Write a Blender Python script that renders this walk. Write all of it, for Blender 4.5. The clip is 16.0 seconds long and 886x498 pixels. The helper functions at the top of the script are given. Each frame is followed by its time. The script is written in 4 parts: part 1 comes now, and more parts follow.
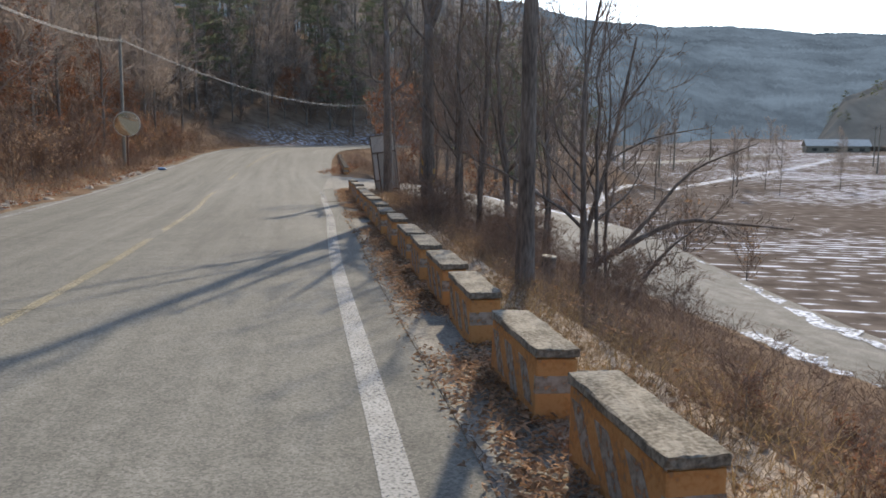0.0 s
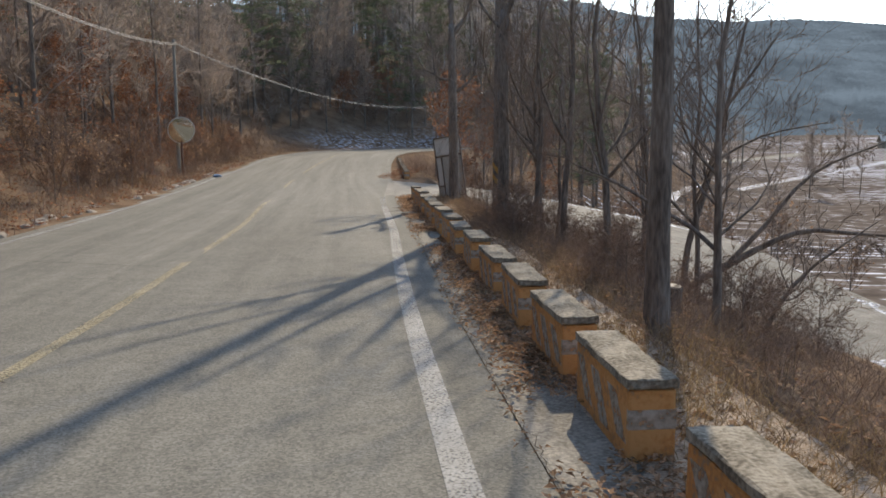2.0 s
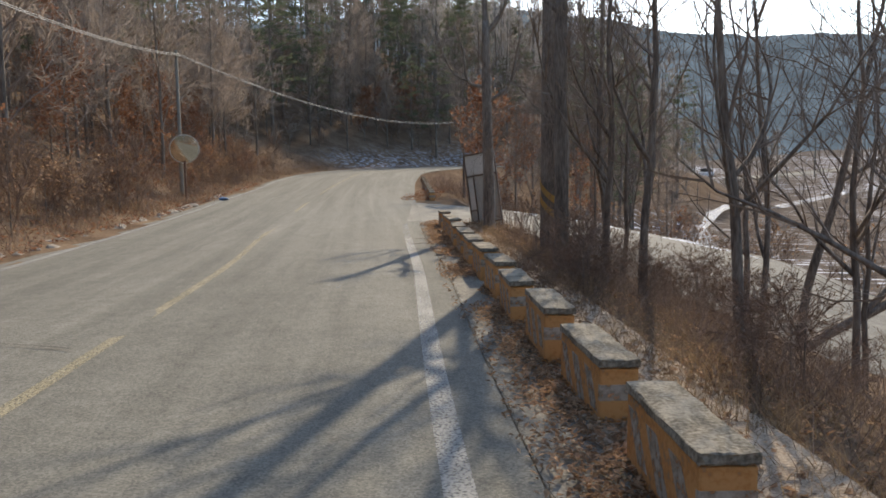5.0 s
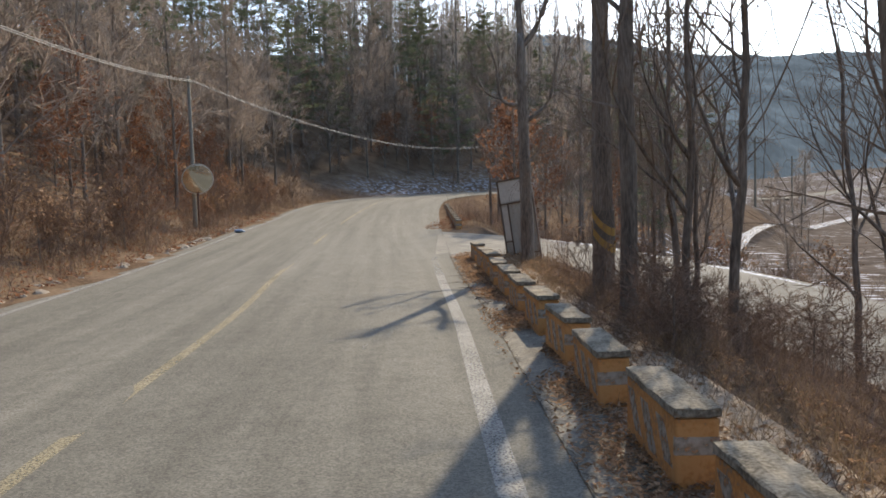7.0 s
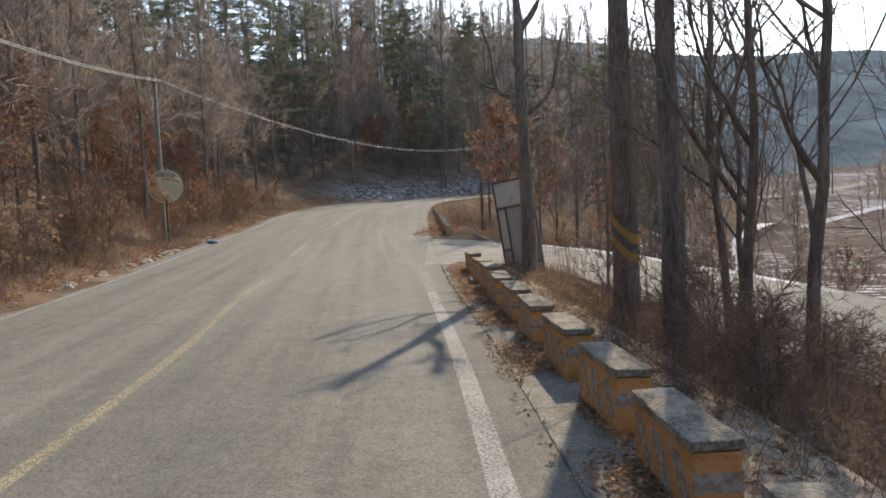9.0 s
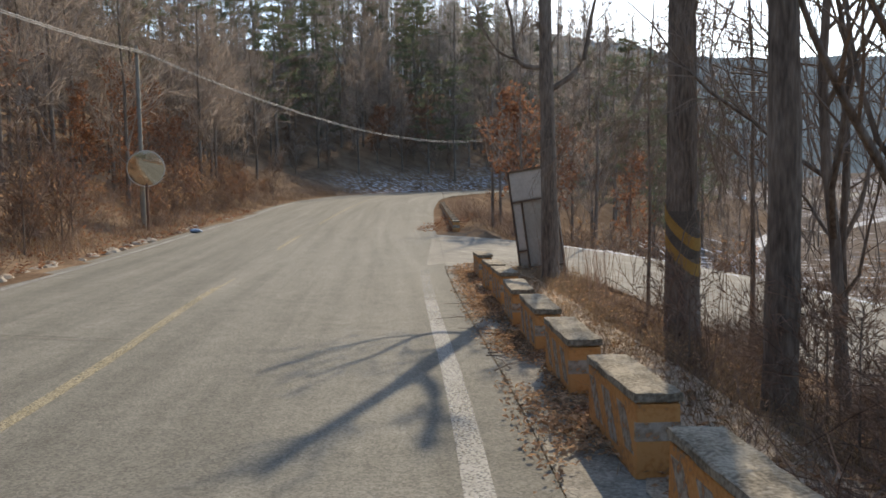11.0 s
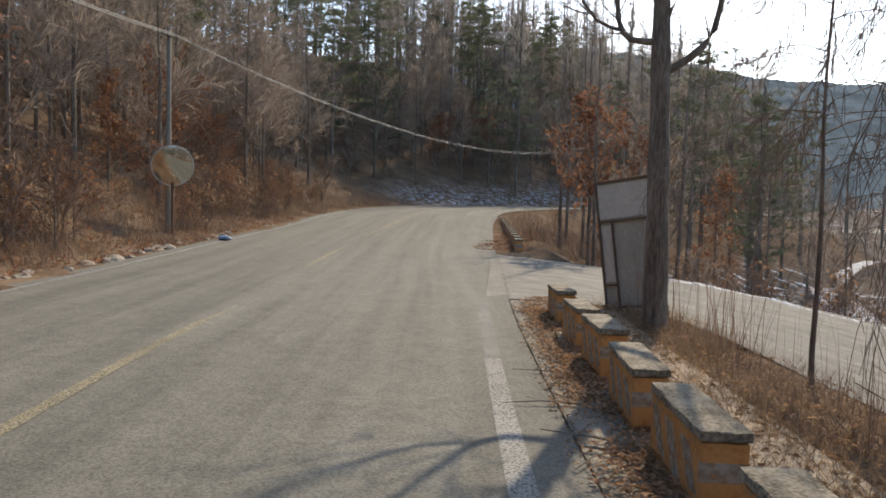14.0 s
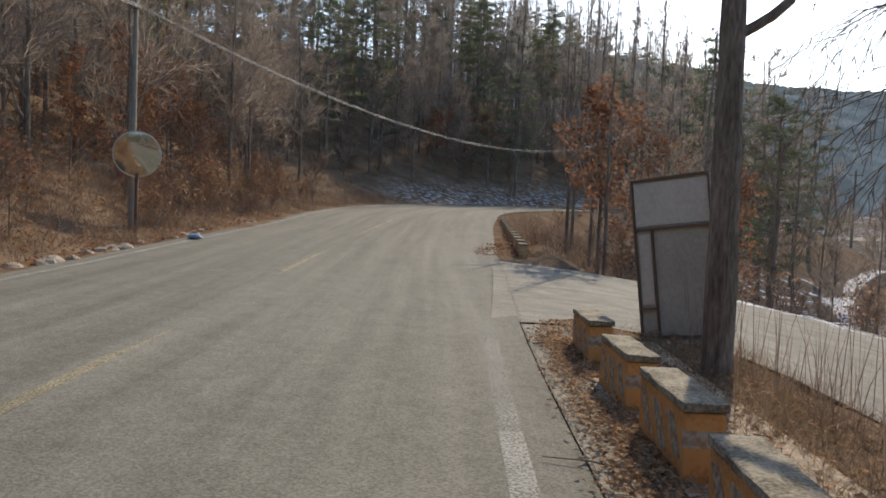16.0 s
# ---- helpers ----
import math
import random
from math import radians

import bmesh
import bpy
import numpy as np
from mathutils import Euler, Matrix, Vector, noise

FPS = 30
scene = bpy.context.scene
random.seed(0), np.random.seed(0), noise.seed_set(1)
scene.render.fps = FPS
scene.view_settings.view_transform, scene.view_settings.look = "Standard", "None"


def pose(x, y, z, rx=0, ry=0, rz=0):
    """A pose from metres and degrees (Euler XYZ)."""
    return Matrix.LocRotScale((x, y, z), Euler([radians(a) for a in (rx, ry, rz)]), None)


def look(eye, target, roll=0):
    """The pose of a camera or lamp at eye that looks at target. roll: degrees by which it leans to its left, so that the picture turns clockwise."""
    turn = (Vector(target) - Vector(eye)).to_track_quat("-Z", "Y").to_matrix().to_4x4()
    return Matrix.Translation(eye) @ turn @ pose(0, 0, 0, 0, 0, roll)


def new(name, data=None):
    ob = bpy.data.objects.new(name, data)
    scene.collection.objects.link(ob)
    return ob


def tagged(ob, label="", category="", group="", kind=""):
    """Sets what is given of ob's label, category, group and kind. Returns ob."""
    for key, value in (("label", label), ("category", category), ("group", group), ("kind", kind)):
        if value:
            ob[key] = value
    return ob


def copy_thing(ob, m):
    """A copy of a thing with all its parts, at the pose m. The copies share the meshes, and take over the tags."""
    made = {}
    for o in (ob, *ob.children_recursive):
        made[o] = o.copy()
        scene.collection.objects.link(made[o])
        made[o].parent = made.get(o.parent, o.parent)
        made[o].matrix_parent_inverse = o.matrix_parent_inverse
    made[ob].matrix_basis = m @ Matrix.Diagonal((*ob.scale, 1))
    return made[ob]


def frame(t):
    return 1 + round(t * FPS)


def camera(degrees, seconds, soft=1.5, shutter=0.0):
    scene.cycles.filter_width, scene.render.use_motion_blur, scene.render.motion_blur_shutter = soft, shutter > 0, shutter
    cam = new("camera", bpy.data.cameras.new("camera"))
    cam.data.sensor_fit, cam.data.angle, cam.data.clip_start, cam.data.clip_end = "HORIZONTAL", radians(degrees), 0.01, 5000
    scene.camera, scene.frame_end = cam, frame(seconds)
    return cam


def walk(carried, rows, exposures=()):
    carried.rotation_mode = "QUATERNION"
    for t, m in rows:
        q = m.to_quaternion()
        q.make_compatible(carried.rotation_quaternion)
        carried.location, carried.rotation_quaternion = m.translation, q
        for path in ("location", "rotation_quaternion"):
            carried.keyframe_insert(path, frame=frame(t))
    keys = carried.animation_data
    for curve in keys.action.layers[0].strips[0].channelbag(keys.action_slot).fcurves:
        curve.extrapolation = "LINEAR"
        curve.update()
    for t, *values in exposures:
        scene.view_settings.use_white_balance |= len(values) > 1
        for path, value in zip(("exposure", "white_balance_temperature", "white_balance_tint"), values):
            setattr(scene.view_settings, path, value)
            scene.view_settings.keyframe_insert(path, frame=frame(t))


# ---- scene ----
cam = camera(57.6, 16.0, soft=1.7)
EXPOSURES = [(0, 0.42, 7050, 11), (1.5, 0.41, 7350, 11), (3.5, 0.43, 7500, 10), (8, 0.48, 7550, 11), (11, 0.43, 7650, 10), (12, 0.48, 7850, 11), (16, 0.2, 7550, 10)]
PATH = [
    (0, (0.02, -0.014, 1.485), (0.017, 1.971, 1.237), 0.6),
    (0.5, (-0.097, 0.599, 1.479), (-0.139, 2.587, 1.266), 0.6),
    (1, (-0.163, 1.185, 1.489), (-0.261, 3.174, 1.31), -0.6),
    (1.5, (-0.294, 1.819, 1.482), (-0.509, 3.8, 1.31), -1.2),
    (2, (-0.389, 2.139, 1.508), (-0.535, 4.119, 1.264), -0.3),
    (2.5, (-0.478, 2.746, 1.517), (-0.673, 4.722, 1.279), -1.4),
    (3, (-0.56, 3.29, 1.541), (-0.722, 5.271, 1.314), -2.0),
    (3.5, (-0.635, 3.873, 1.549), (-0.872, 5.85, 1.358), -1.0),
    (4, (-0.749, 4.393, 1.547), (-0.976, 6.373, 1.372), -0.1),
    (4.2, (-0.762, 4.678, 1.533), (-0.967, 6.657, 1.333), -0.8),
    (6.3, (-1.253, 7.11, 1.521), (-1.438, 9.091, 1.322), -0.2),
    (6.5, (-1.287, 7.297, 1.519), (-1.453, 9.279, 1.309), -0.5),
    (7, (-1.416, 7.68, 1.594), (-1.669, 9.659, 1.458), -1.7),
    (7.5, (-1.512, 8.178, 1.627), (-1.71, 10.163, 1.492), -1.9),
    (8, (-1.592, 8.672, 1.653), (-1.813, 10.656, 1.535), -2.5),
    (8.2, (-1.661, 8.848, 1.633), (-1.886, 10.832, 1.506), -2.7),
    (10.3, (-1.827, 11.686, 1.519), (-2.048, 13.67, 1.394), -2.5),
    (10.5, (-1.874, 11.903, 1.483), (-2.113, 13.885, 1.35), -2.1),
    (11, (-1.984, 12.445, 1.475), (-2.226, 14.426, 1.338), -1.0),
    (11.5, (-2.09, 12.954, 1.498), (-2.428, 14.921, 1.37), -1.1),
    (12, (-2.153, 13.492, 1.5), (-2.491, 15.46, 1.391), -0.5),
    (12.5, (-2.228, 14.11, 1.483), (-2.56, 16.079, 1.369), -0.4),
    (13, (-2.334, 14.729, 1.455), (-2.688, 16.694, 1.334), 0.5),
    (13.5, (-2.387, 15.353, 1.434), (-2.73, 17.321, 1.338), 1.3),
    (14, (-2.561, 15.847, 1.442), (-2.938, 17.808, 1.339), 1.4),
    (14.5, (-2.663, 16.386, 1.468), (-3.022, 18.351, 1.37), 1.8),
    (15, (-2.812, 17.009, 1.475), (-3.254, 18.958, 1.416), 1.8),
    (15.5, (-2.917, 17.636, 1.456), (-3.268, 19.601, 1.339), 2.4),
    (16, (-3.045, 18.265, 1.456), (-3.412, 20.228, 1.351), 2.5),
]
walk(cam, [(t, look(eye, target, roll)) for t, eye, target, roll in PATH], EXPOSURES)

# ---- world and sun ----
SUN_EL, SUN_AZ = 33.0, 8.8
world = bpy.data.worlds.new("winter_sky")
scene.world = world
world.use_nodes = True
wn = world.node_tree
bg = wn.nodes["Background"]
sky = wn.nodes.new("ShaderNodeTexSky")
sky.sky_type = 'NISHITA'
sky.sun_disc = False
sky.sun_elevation = radians(SUN_EL)
sky.sun_rotation = radians(SUN_AZ)
sky.air_density, sky.dust_density, sky.ozone_density = 1.0, 0.7, 4.0
wn.links.new(sky.outputs[0], bg.inputs[0])
bg.inputs[1].default_value = 0.23
sun = new("sun", bpy.data.lights.new("sun", 'SUN'))
sun.data.energy, sun.data.angle, sun.data.color = 3.9, radians(0.53), (1.0, 0.93, 0.82)
_s = Vector((math.sin(radians(SUN_AZ)), math.cos(radians(SUN_AZ)), math.tan(radians(SUN_EL))))
sun.matrix_world = look(_s * 50, (0, 0, 0))


# ---- materials ----
def material(name, colors, scale=4.0, rough=0.9, bump=0.3, fine=60.0, island=0.0, metal=0.0, stretch=(1, 1, 1), spread=(0.35, 0.65), dist=0.01, translucent=0.0):
    """Two or three colours mixed by a coarse and a fine noise, with relief and, on request, a shift of brightness from piece to piece."""
    m = bpy.data.materials.new(name)
    m.use_nodes = True
    n, l = m.node_tree.nodes, m.node_tree.links
    b = n["Principled BSDF"]
    b.inputs["Roughness"].default_value = rough
    b.inputs["Metallic"].default_value = metal
    b.inputs["Specular IOR Level"].default_value = 0.12
    tc = n.new("ShaderNodeTexCoord")
    mp = n.new("ShaderNodeMapping")
    mp.inputs["Scale"].default_value = stretch
    l.new(tc.outputs["Object"], mp.inputs[0])
    a = n.new("ShaderNodeTexNoise")
    a.inputs["Scale"].default_value, a.inputs["Detail"].default_value = scale, 6
    f = n.new("ShaderNodeTexNoise")
    f.inputs["Scale"].default_value, f.inputs["Detail"].default_value = fine, 4
    l.new(mp.outputs[0], a.inputs[0]), l.new(mp.outputs[0], f.inputs[0])
    mixf = n.new("ShaderNodeMath")
    mixf.operation = 'MULTIPLY_ADD'
    mixf.inputs[1].default_value, mixf.inputs[2].default_value = 0.5, 0.0
    l.new(f.outputs[0], mixf.inputs[0])
    add = n.new("ShaderNodeMath")
    add.operation = 'MULTIPLY_ADD'
    add.inputs[1].default_value = 0.5
    l.new(a.outputs[0], add.inputs[0]), l.new(mixf.outputs[0], add.inputs[2])
    r = n.new("ShaderNodeValToRGB")
    e = r.color_ramp.elements
    e[0].position, e[1].position = spread
    e[0].color, e[1].color = (*colors[0], 1), (*colors[-1], 1)
    if len(colors) > 2:
        mid = e.new(sum(spread) / 2)
        mid.color = (*colors[1], 1)
    l.new(add.outputs[0], r.inputs[0])
    out = r.outputs[0]
    if island:
        g = n.new("ShaderNodeNewGeometry")
        mr = n.new("ShaderNodeMapRange")
        mr.inputs[3].default_value, mr.inputs[4].default_value = 1 - island, 1 + island
        l.new(g.outputs["Random Per Island"], mr.inputs[0])
        hs = n.new("ShaderNodeHueSaturation")
        l.new(mr.outputs[0], hs.inputs["Value"]), l.new(out, hs.inputs["Color"])
        out = hs.outputs[0]
    l.new(out, b.inputs["Base Color"])
    if bump:
        bp = n.new("ShaderNodeBump")
        bp.inputs["Strength"].default_value, bp.inputs["Distance"].default_value = bump, dist
        l.new(add.outputs[0], bp.inputs["Height"]), l.new(bp.outputs[0], b.inputs["Normal"])
    if translucent:
        t = n.new("ShaderNodeBsdfTranslucent")
        l.new(out, t.inputs[0])
        ms = n.new("ShaderNodeMixShader")
        ms.inputs[0].default_value = translucent
        l.new(b.outputs[0], ms.inputs[1]), l.new(t.outputs[0], ms.inputs[2])
        l.new(ms.outputs[0], n["Material Output"].inputs[0])
    return m


def worn(m, amount, scale=9.0):
    """Lets what lies under a coat of paint show through where noise has worn it away."""
    n, l = m.node_tree.nodes, m.node_tree.links
    tc, a, b2 = n.new("ShaderNodeTexCoord"), n.new("ShaderNodeTexNoise"), n.new("ShaderNodeTexNoise")
    a.inputs["Scale"].default_value, a.inputs["Detail"].default_value = scale * 6, 5
    b2.inputs["Scale"].default_value = scale * 0.12
    l.new(tc.outputs["Object"], a.inputs[0]), l.new(tc.outputs["Object"], b2.inputs[0])
    s = n.new("ShaderNodeMath")
    s.operation = 'ADD'
    h = n.new("ShaderNodeMath")
    h.operation = 'MULTIPLY_ADD'
    h.inputs[1].default_value, h.inputs[2].default_value = 0.2, 0.4
    l.new(b2.outputs[0], h.inputs[0])
    l.new(a.outputs[0], s.inputs[0]), l.new(h.outputs[0], s.inputs[1])
    mr = n.new("ShaderNodeMapRange")
    mr.inputs[1].default_value, mr.inputs[2].default_value = amount * 2 - 0.16, amount * 2 + 0.16
    l.new(s.outputs[0], mr.inputs[0])
    l.new(mr.outputs[0], n["Principled BSDF"].inputs["Alpha"])
    return m


M_ASPHALT = material("asphalt", [(0.137, 0.128, 0.104), (0.16, 0.15, 0.123), (0.183, 0.172, 0.142)], 5.0, 0.88, 0.5, 110, dist=0.006)


def gritty(m, scale=90.0, strength=0.5, streak=0.12):
    """Light and dark stone grains, stains, and long streaks left by wheels that follow the lane."""
    n, l = m.node_tree.nodes, m.node_tree.links
    b = n["Principled BSDF"]
    src = b.inputs["Base Color"].links[0].from_socket
    tc = n.new("ShaderNodeTexCoord")

    def ranged(out, lo, hi, to0, to1):
        r = n.new("ShaderNodeMapRange")
        for k, v in enumerate((lo, hi, to0, to1)):
            r.inputs[k + 1].default_value = v
        l.new(out, r.inputs[0])
        return r.outputs[0]

    def times(a, b_):
        k = n.new("ShaderNodeMath")
        k.operation = 'MULTIPLY'
        l.new(a, k.inputs[0]), l.new(b_, k.inputs[1])
        return k.outputs[0]
    grain = n.new("ShaderNodeTexVoronoi")
    grain.inputs["Scale"].default_value = scale
    l.new(tc.outputs["Object"], grain.inputs["Vector"])
    tone = n.new("ShaderNodeSeparateColor")
    l.new(grain.outputs["Color"], tone.inputs[0])
    across, along, at = n.new("ShaderNodeAttribute"), n.new("ShaderNodeAttribute"), n.new("ShaderNodeCombineXYZ")
    across.attribute_name, along.attribute_name = "across", "along"
    half = n.new("ShaderNodeMath")
    half.operation = 'MULTIPLY'
    half.inputs[1].default_value = 0.035
    l.new(along.outputs["Fac"], half.inputs[0])
    l.new(across.outputs["Fac"], at.inputs[0]), l.new(half.outputs[0], at.inputs[1])
    st = n.new("ShaderNodeTexNoise")
    st.inputs["Scale"].default_value, st.inputs["Detail"].default_value, st.inputs["Roughness"].default_value = 2.2, 6, 0.62
    l.new(at.outputs[0], st.inputs[0])
    stain = n.new("ShaderNodeTexNoise")
    stain.inputs["Scale"].default_value, stain.inputs["Detail"].default_value = 1.1, 6
    l.new(tc.outputs["Object"], stain.inputs[0])
    v = times(ranged(tone.outputs[0], 0, 1, 1 - strength, 1 + strength), ranged(st.outputs[0], 0.3, 0.7, 1 - streak, 1 + streak))
    v = times(v, ranged(stain.outputs[0], 0.35, 0.65, 0.95, 1.05))
    hs = n.new("ShaderNodeHueSaturation")
    l.new(v, hs.inputs["Value"]), l.new(src, hs.inputs["Color"])
    l.new(hs.outputs[0], b.inputs["Base Color"])
    return m


gritty(M_ASPHALT, 75.0, 0.3, 0.21)
M_CONCRETE = material("concrete", [(0.15, 0.136, 0.11), (0.198, 0.18, 0.148), (0.245, 0.224, 0.187)], 2.2, 0.9, 0.4, 40)
gritty(M_CONCRETE, 50.0, 0.2, 0.16)
M_SHOULDER = material("dusty_shoulder_concrete", [(0.155, 0.138, 0.11), (0.222, 0.2, 0.162), (0.285, 0.258, 0.212)], 3.5, 0.95, 0.6, 40, spread=(0.38, 0.62))
gritty(M_SHOULDER, 60.0, 0.25, 0.2)
M_WHITE = worn(material("white_road_paint", [(0.25, 0.24, 0.215), (0.37, 0.357, 0.323)], 3, 0.75, 0.2, 70), 0.435)
M_WHITE_MID = worn(material("rubbed_white_road_paint", [(0.24, 0.228, 0.2), (0.34, 0.328, 0.295)], 3, 0.75, 0.2, 70), 0.45)
M_WHITE_OLD = worn(material("old_white_road_paint", [(0.22, 0.21, 0.183), (0.31, 0.298, 0.265)], 3, 0.8, 0.2, 70), 0.478)
M_YELLOW = worn(material("yellow_road_paint", [(0.25, 0.212, 0.135), (0.35, 0.3, 0.195)], 3, 0.7, 0.2, 70), 0.458)
M_CRACK = material("crack_dirt", [(0.045, 0.04, 0.033), (0.1, 0.085, 0.068)], 8, 0.95, 0.2)
M_BARK = material("bark", [(0.08, 0.064, 0.051), (0.18, 0.145, 0.115), (0.3, 0.25, 0.2)], 6, 0.95, 0.9, 40, stretch=(1, 1, 0.18), dist=0.02)
M_TWIG = material("twig", [(0.15, 0.117, 0.092), (0.3, 0.236, 0.186)], 5, 0.9, 0)
M_TWIG_WOOD = material("fine_forest_twigs", [(0.24, 0.192, 0.157), (0.42, 0.343, 0.283)], 0.6, 0.9, 0, island=0.35, translucent=0.45)
# brighter copy of the forest twigs: haze on the far hill, put into their colour
M_TWIG_HAZE = material("hazed_hill_twigs", [(0.34, 0.295, 0.26), (0.56, 0.5, 0.45)], 0.6, 0.9, 0, island=0.3, translucent=0.5)
M_TWIG_PALE = material("pale_twig", [(0.24, 0.195, 0.158), (0.43, 0.355, 0.295)], 0.6, 0.9, 0, island=0.35, translucent=0.4)
M_NEEDLE = material("pine_needles", [(0.095, 0.11, 0.068), (0.2, 0.215, 0.13)], 0.7, 0.7, 0, island=0.35, translucent=0.5)
M_OAKLEAF = material("dry_oak_leaf", [(0.15, 0.066, 0.039), (0.27, 0.128, 0.072), (0.36, 0.2, 0.118)], 1.2, 0.8, 0, island=0.4, translucent=0.35)
M_LITTER = material("leaf_litter", [(0.21, 0.12, 0.068), (0.35, 0.213, 0.125), (0.46, 0.315, 0.198)], 2.5, 0.9, 0, island=0.5, translucent=0.35)
M_GRASS = material("dry_grass", [(0.14, 0.094, 0.058), (0.245, 0.168, 0.1), (0.355, 0.25, 0.15)], 0.8, 0.85, 0, island=0.45, translucent=0.35)
M_GOLD = material("golden_grass", [(0.18, 0.115, 0.056), (0.31, 0.206, 0.096), (0.42, 0.3, 0.15)], 0.8, 0.85, 0, island=0.4, translucent=0.4)
M_BRUSH = material("dry_brush", [(0.15, 0.1, 0.074), (0.3, 0.208, 0.153)], 0.8, 0.9, 0, island=0.4, translucent=0.2)
M_CAP = material("weathered_concrete", [(0.12, 0.1, 0.072), (0.235, 0.2, 0.148), (0.34, 0.295, 0.225)], 6, 0.95, 0.6, 45, spread=(0.4, 0.6))
M_ORANGE = material("faded_orange_paint", [(0.26, 0.185, 0.12), (0.46, 0.205, 0.068), (0.54, 0.275, 0.105)], 3.2, 0.88, 0.4, 30, spread=(0.38, 0.56))
M_GREY = worn(material("faded_grey_paint", [(0.29, 0.25, 0.195), (0.41, 0.36, 0.29)], 9, 0.85, 0.3, 60), 0.47, 3.0)
M_POLE = material("pole_concrete", [(0.18, 0.152, 0.115), (0.28, 0.24, 0.185)], 4, 0.85, 0.2, 50)
M_RUST = material("rust_brown_paint", [(0.1, 0.05, 0.03), (0.2, 0.1, 0.06)], 8, 0.7, 0.2)
M_PANEL = material("weathered_panel", [(0.42, 0.39, 0.335), (0.56, 0.525, 0.46)], 1.3, 0.8, 0.1, 25)
M_PANEL_GREY = material("weathered_grey_board", [(0.3, 0.28, 0.235), (0.42, 0.395, 0.34)], 1.6, 0.85, 0.15, 25)
M_FRAME = material("rusty_frame_steel", [(0.09, 0.06, 0.045), (0.19, 0.135, 0.1)], 9, 0.85, 0.2)
M_CABLE = material("cable_sheath", [(0.25, 0.24, 0.225), (0.34, 0.325, 0.305)], 5, 0.6, 0)
M_SNOW = material("snow", [(0.6, 0.62, 0.66), (0.8, 0.82, 0.85)], 2, 0.6, 0.3, 30)
M_SNOW_THIN = worn(material("thin_snow", [(0.55, 0.57, 0.6), (0.75, 0.77, 0.8)], 2, 0.7, 0.3, 30), 0.5, 1.2)
M_STONE = material("field_stone", [(0.17, 0.14, 0.105), (0.32, 0.27, 0.21)], 4, 0.9, 0.5, 30, island=0.3)
M_TAPE = material("faded_black_tape", [(0.09, 0.077, 0.062), (0.17, 0.145, 0.118)], 6, 0.7, 0.2)
M_HAZARD = material("faded_yellow_tape", [(0.32, 0.19, 0.06), (0.47, 0.28, 0.085)], 6, 0.7, 0.2)
M_CUT = material("sawn_wood", [(0.4, 0.33, 0.23), (0.6, 0.52, 0.4)], 18, 0.85, 0.2, 80)
M_BLUE = material("blue_plastic", [(0.1, 0.16, 0.25), (0.3, 0.4, 0.52)], 20, 0.5, 0.1)
M_MIRROR = bpy.data.materials.new("mirror_steel")
M_MIRROR.use_nodes = True
_b = M_MIRROR.node_tree.nodes["Principled BSDF"]
_b.inputs["Base Color"].default_value = (0.6, 0.59, 0.54, 1)
_b.inputs["Metallic"].default_value, _b.inputs["Roughness"].default_value = 1.0, 0.1


# ---- building helpers ----
def link(name, verts, faces, mat, parent=None, label="", smooth=False, mats=None, fmat=None):
    me = bpy.data.meshes.new(name)
    me.from_pydata([tuple(v) for v in verts], [], faces)
    for m in (mats or [mat]):
        me.materials.append(m)
    if fmat is not None:
        me.polygons.foreach_set("material_index", fmat)
    if smooth:
        me.polygons.foreach_set("use_smooth", [True] * len(me.polygons))
    me.update()
    ob = new(name, me)
    if parent:
        ob.parent = parent
    if label:
        tagged(ob, label)
    return ob


def part(name, bm, mat, parent=None, label="", smooth=False):
    me = bpy.data.meshes.new(name)
    bm.to_mesh(me)
    bm.free()
    me.materials.append(mat)
    if smooth:
        me.polygons.foreach_set("use_smooth", [True] * len(me.polygons))
    ob = new(name, me)
    if parent:
        ob.parent = parent
    if label:
        tagged(ob, label)
    return ob


def box(sx, sy, sz, at=(0, 0, 0), bevel=0.0, rough=0.0, rng=None):
    bm = bmesh.new()
    bmesh.ops.create_cube(bm, size=1, matrix=Matrix.Translation(at) @ Matrix.Diagonal((sx, sy, sz, 1)))
    if bevel:
        bmesh.ops.bevel(bm, geom=bm.edges[:], offset=bevel, segments=2, affect='EDGES', profile=0.6)
    if rough:
        for v in bm.verts:
            v.co += Vector((rng.uniform(-rough, rough), rng.uniform(-rough, rough), rng.uniform(-rough, rough)))
    return bm


class Geo:
    """Collects vertices and faces of many small pieces."""

    def __init__(self):
        self.v, self.f = [], []

    def tube(self, pts, radii, sides, cap=False):
        base = len(self.v)
        last = len(pts) - 1
        for i, p in enumerate(pts):
            d = (pts[min(i + 1, last)] - pts[max(i - 1, 0)]).normalized()
            u = d.cross(Vector((0.31, 0.17, 0.93) if abs(d.z) < 0.9 else (1, 0.1, 0))).normalized()
            w = d.cross(u)
            for k in range(sides):
                a = 2 * math.pi * k / sides
                self.v.append(p + (u * math.cos(a) + w * math.sin(a)) * radii[i])
        for i in range(last):
            for k in range(sides):
                a, b = base + i * sides + k, base + i * sides + (k + 1) % sides
                self.f.append((a, b, b + sides, a + sides))
        if cap:
            self.f.append(tuple(base + last * sides + k for k in range(sides)))

    def quad(self, c, u, w):
        b = len(self.v)
        self.v += [c - u - w, c + u - w, c + u + w, c - u + w]
        self.f.append((b, b + 1, b + 2, b + 3))

    def tri(self, a, b2, c):
        b = len(self.v)
        self.v += [a, b2, c]
        self.f.append((b, b + 1, b + 2))


def lerp(tab, v):
    return float(np.interp(v, [a for a, _ in tab], [b for _, b in tab]))


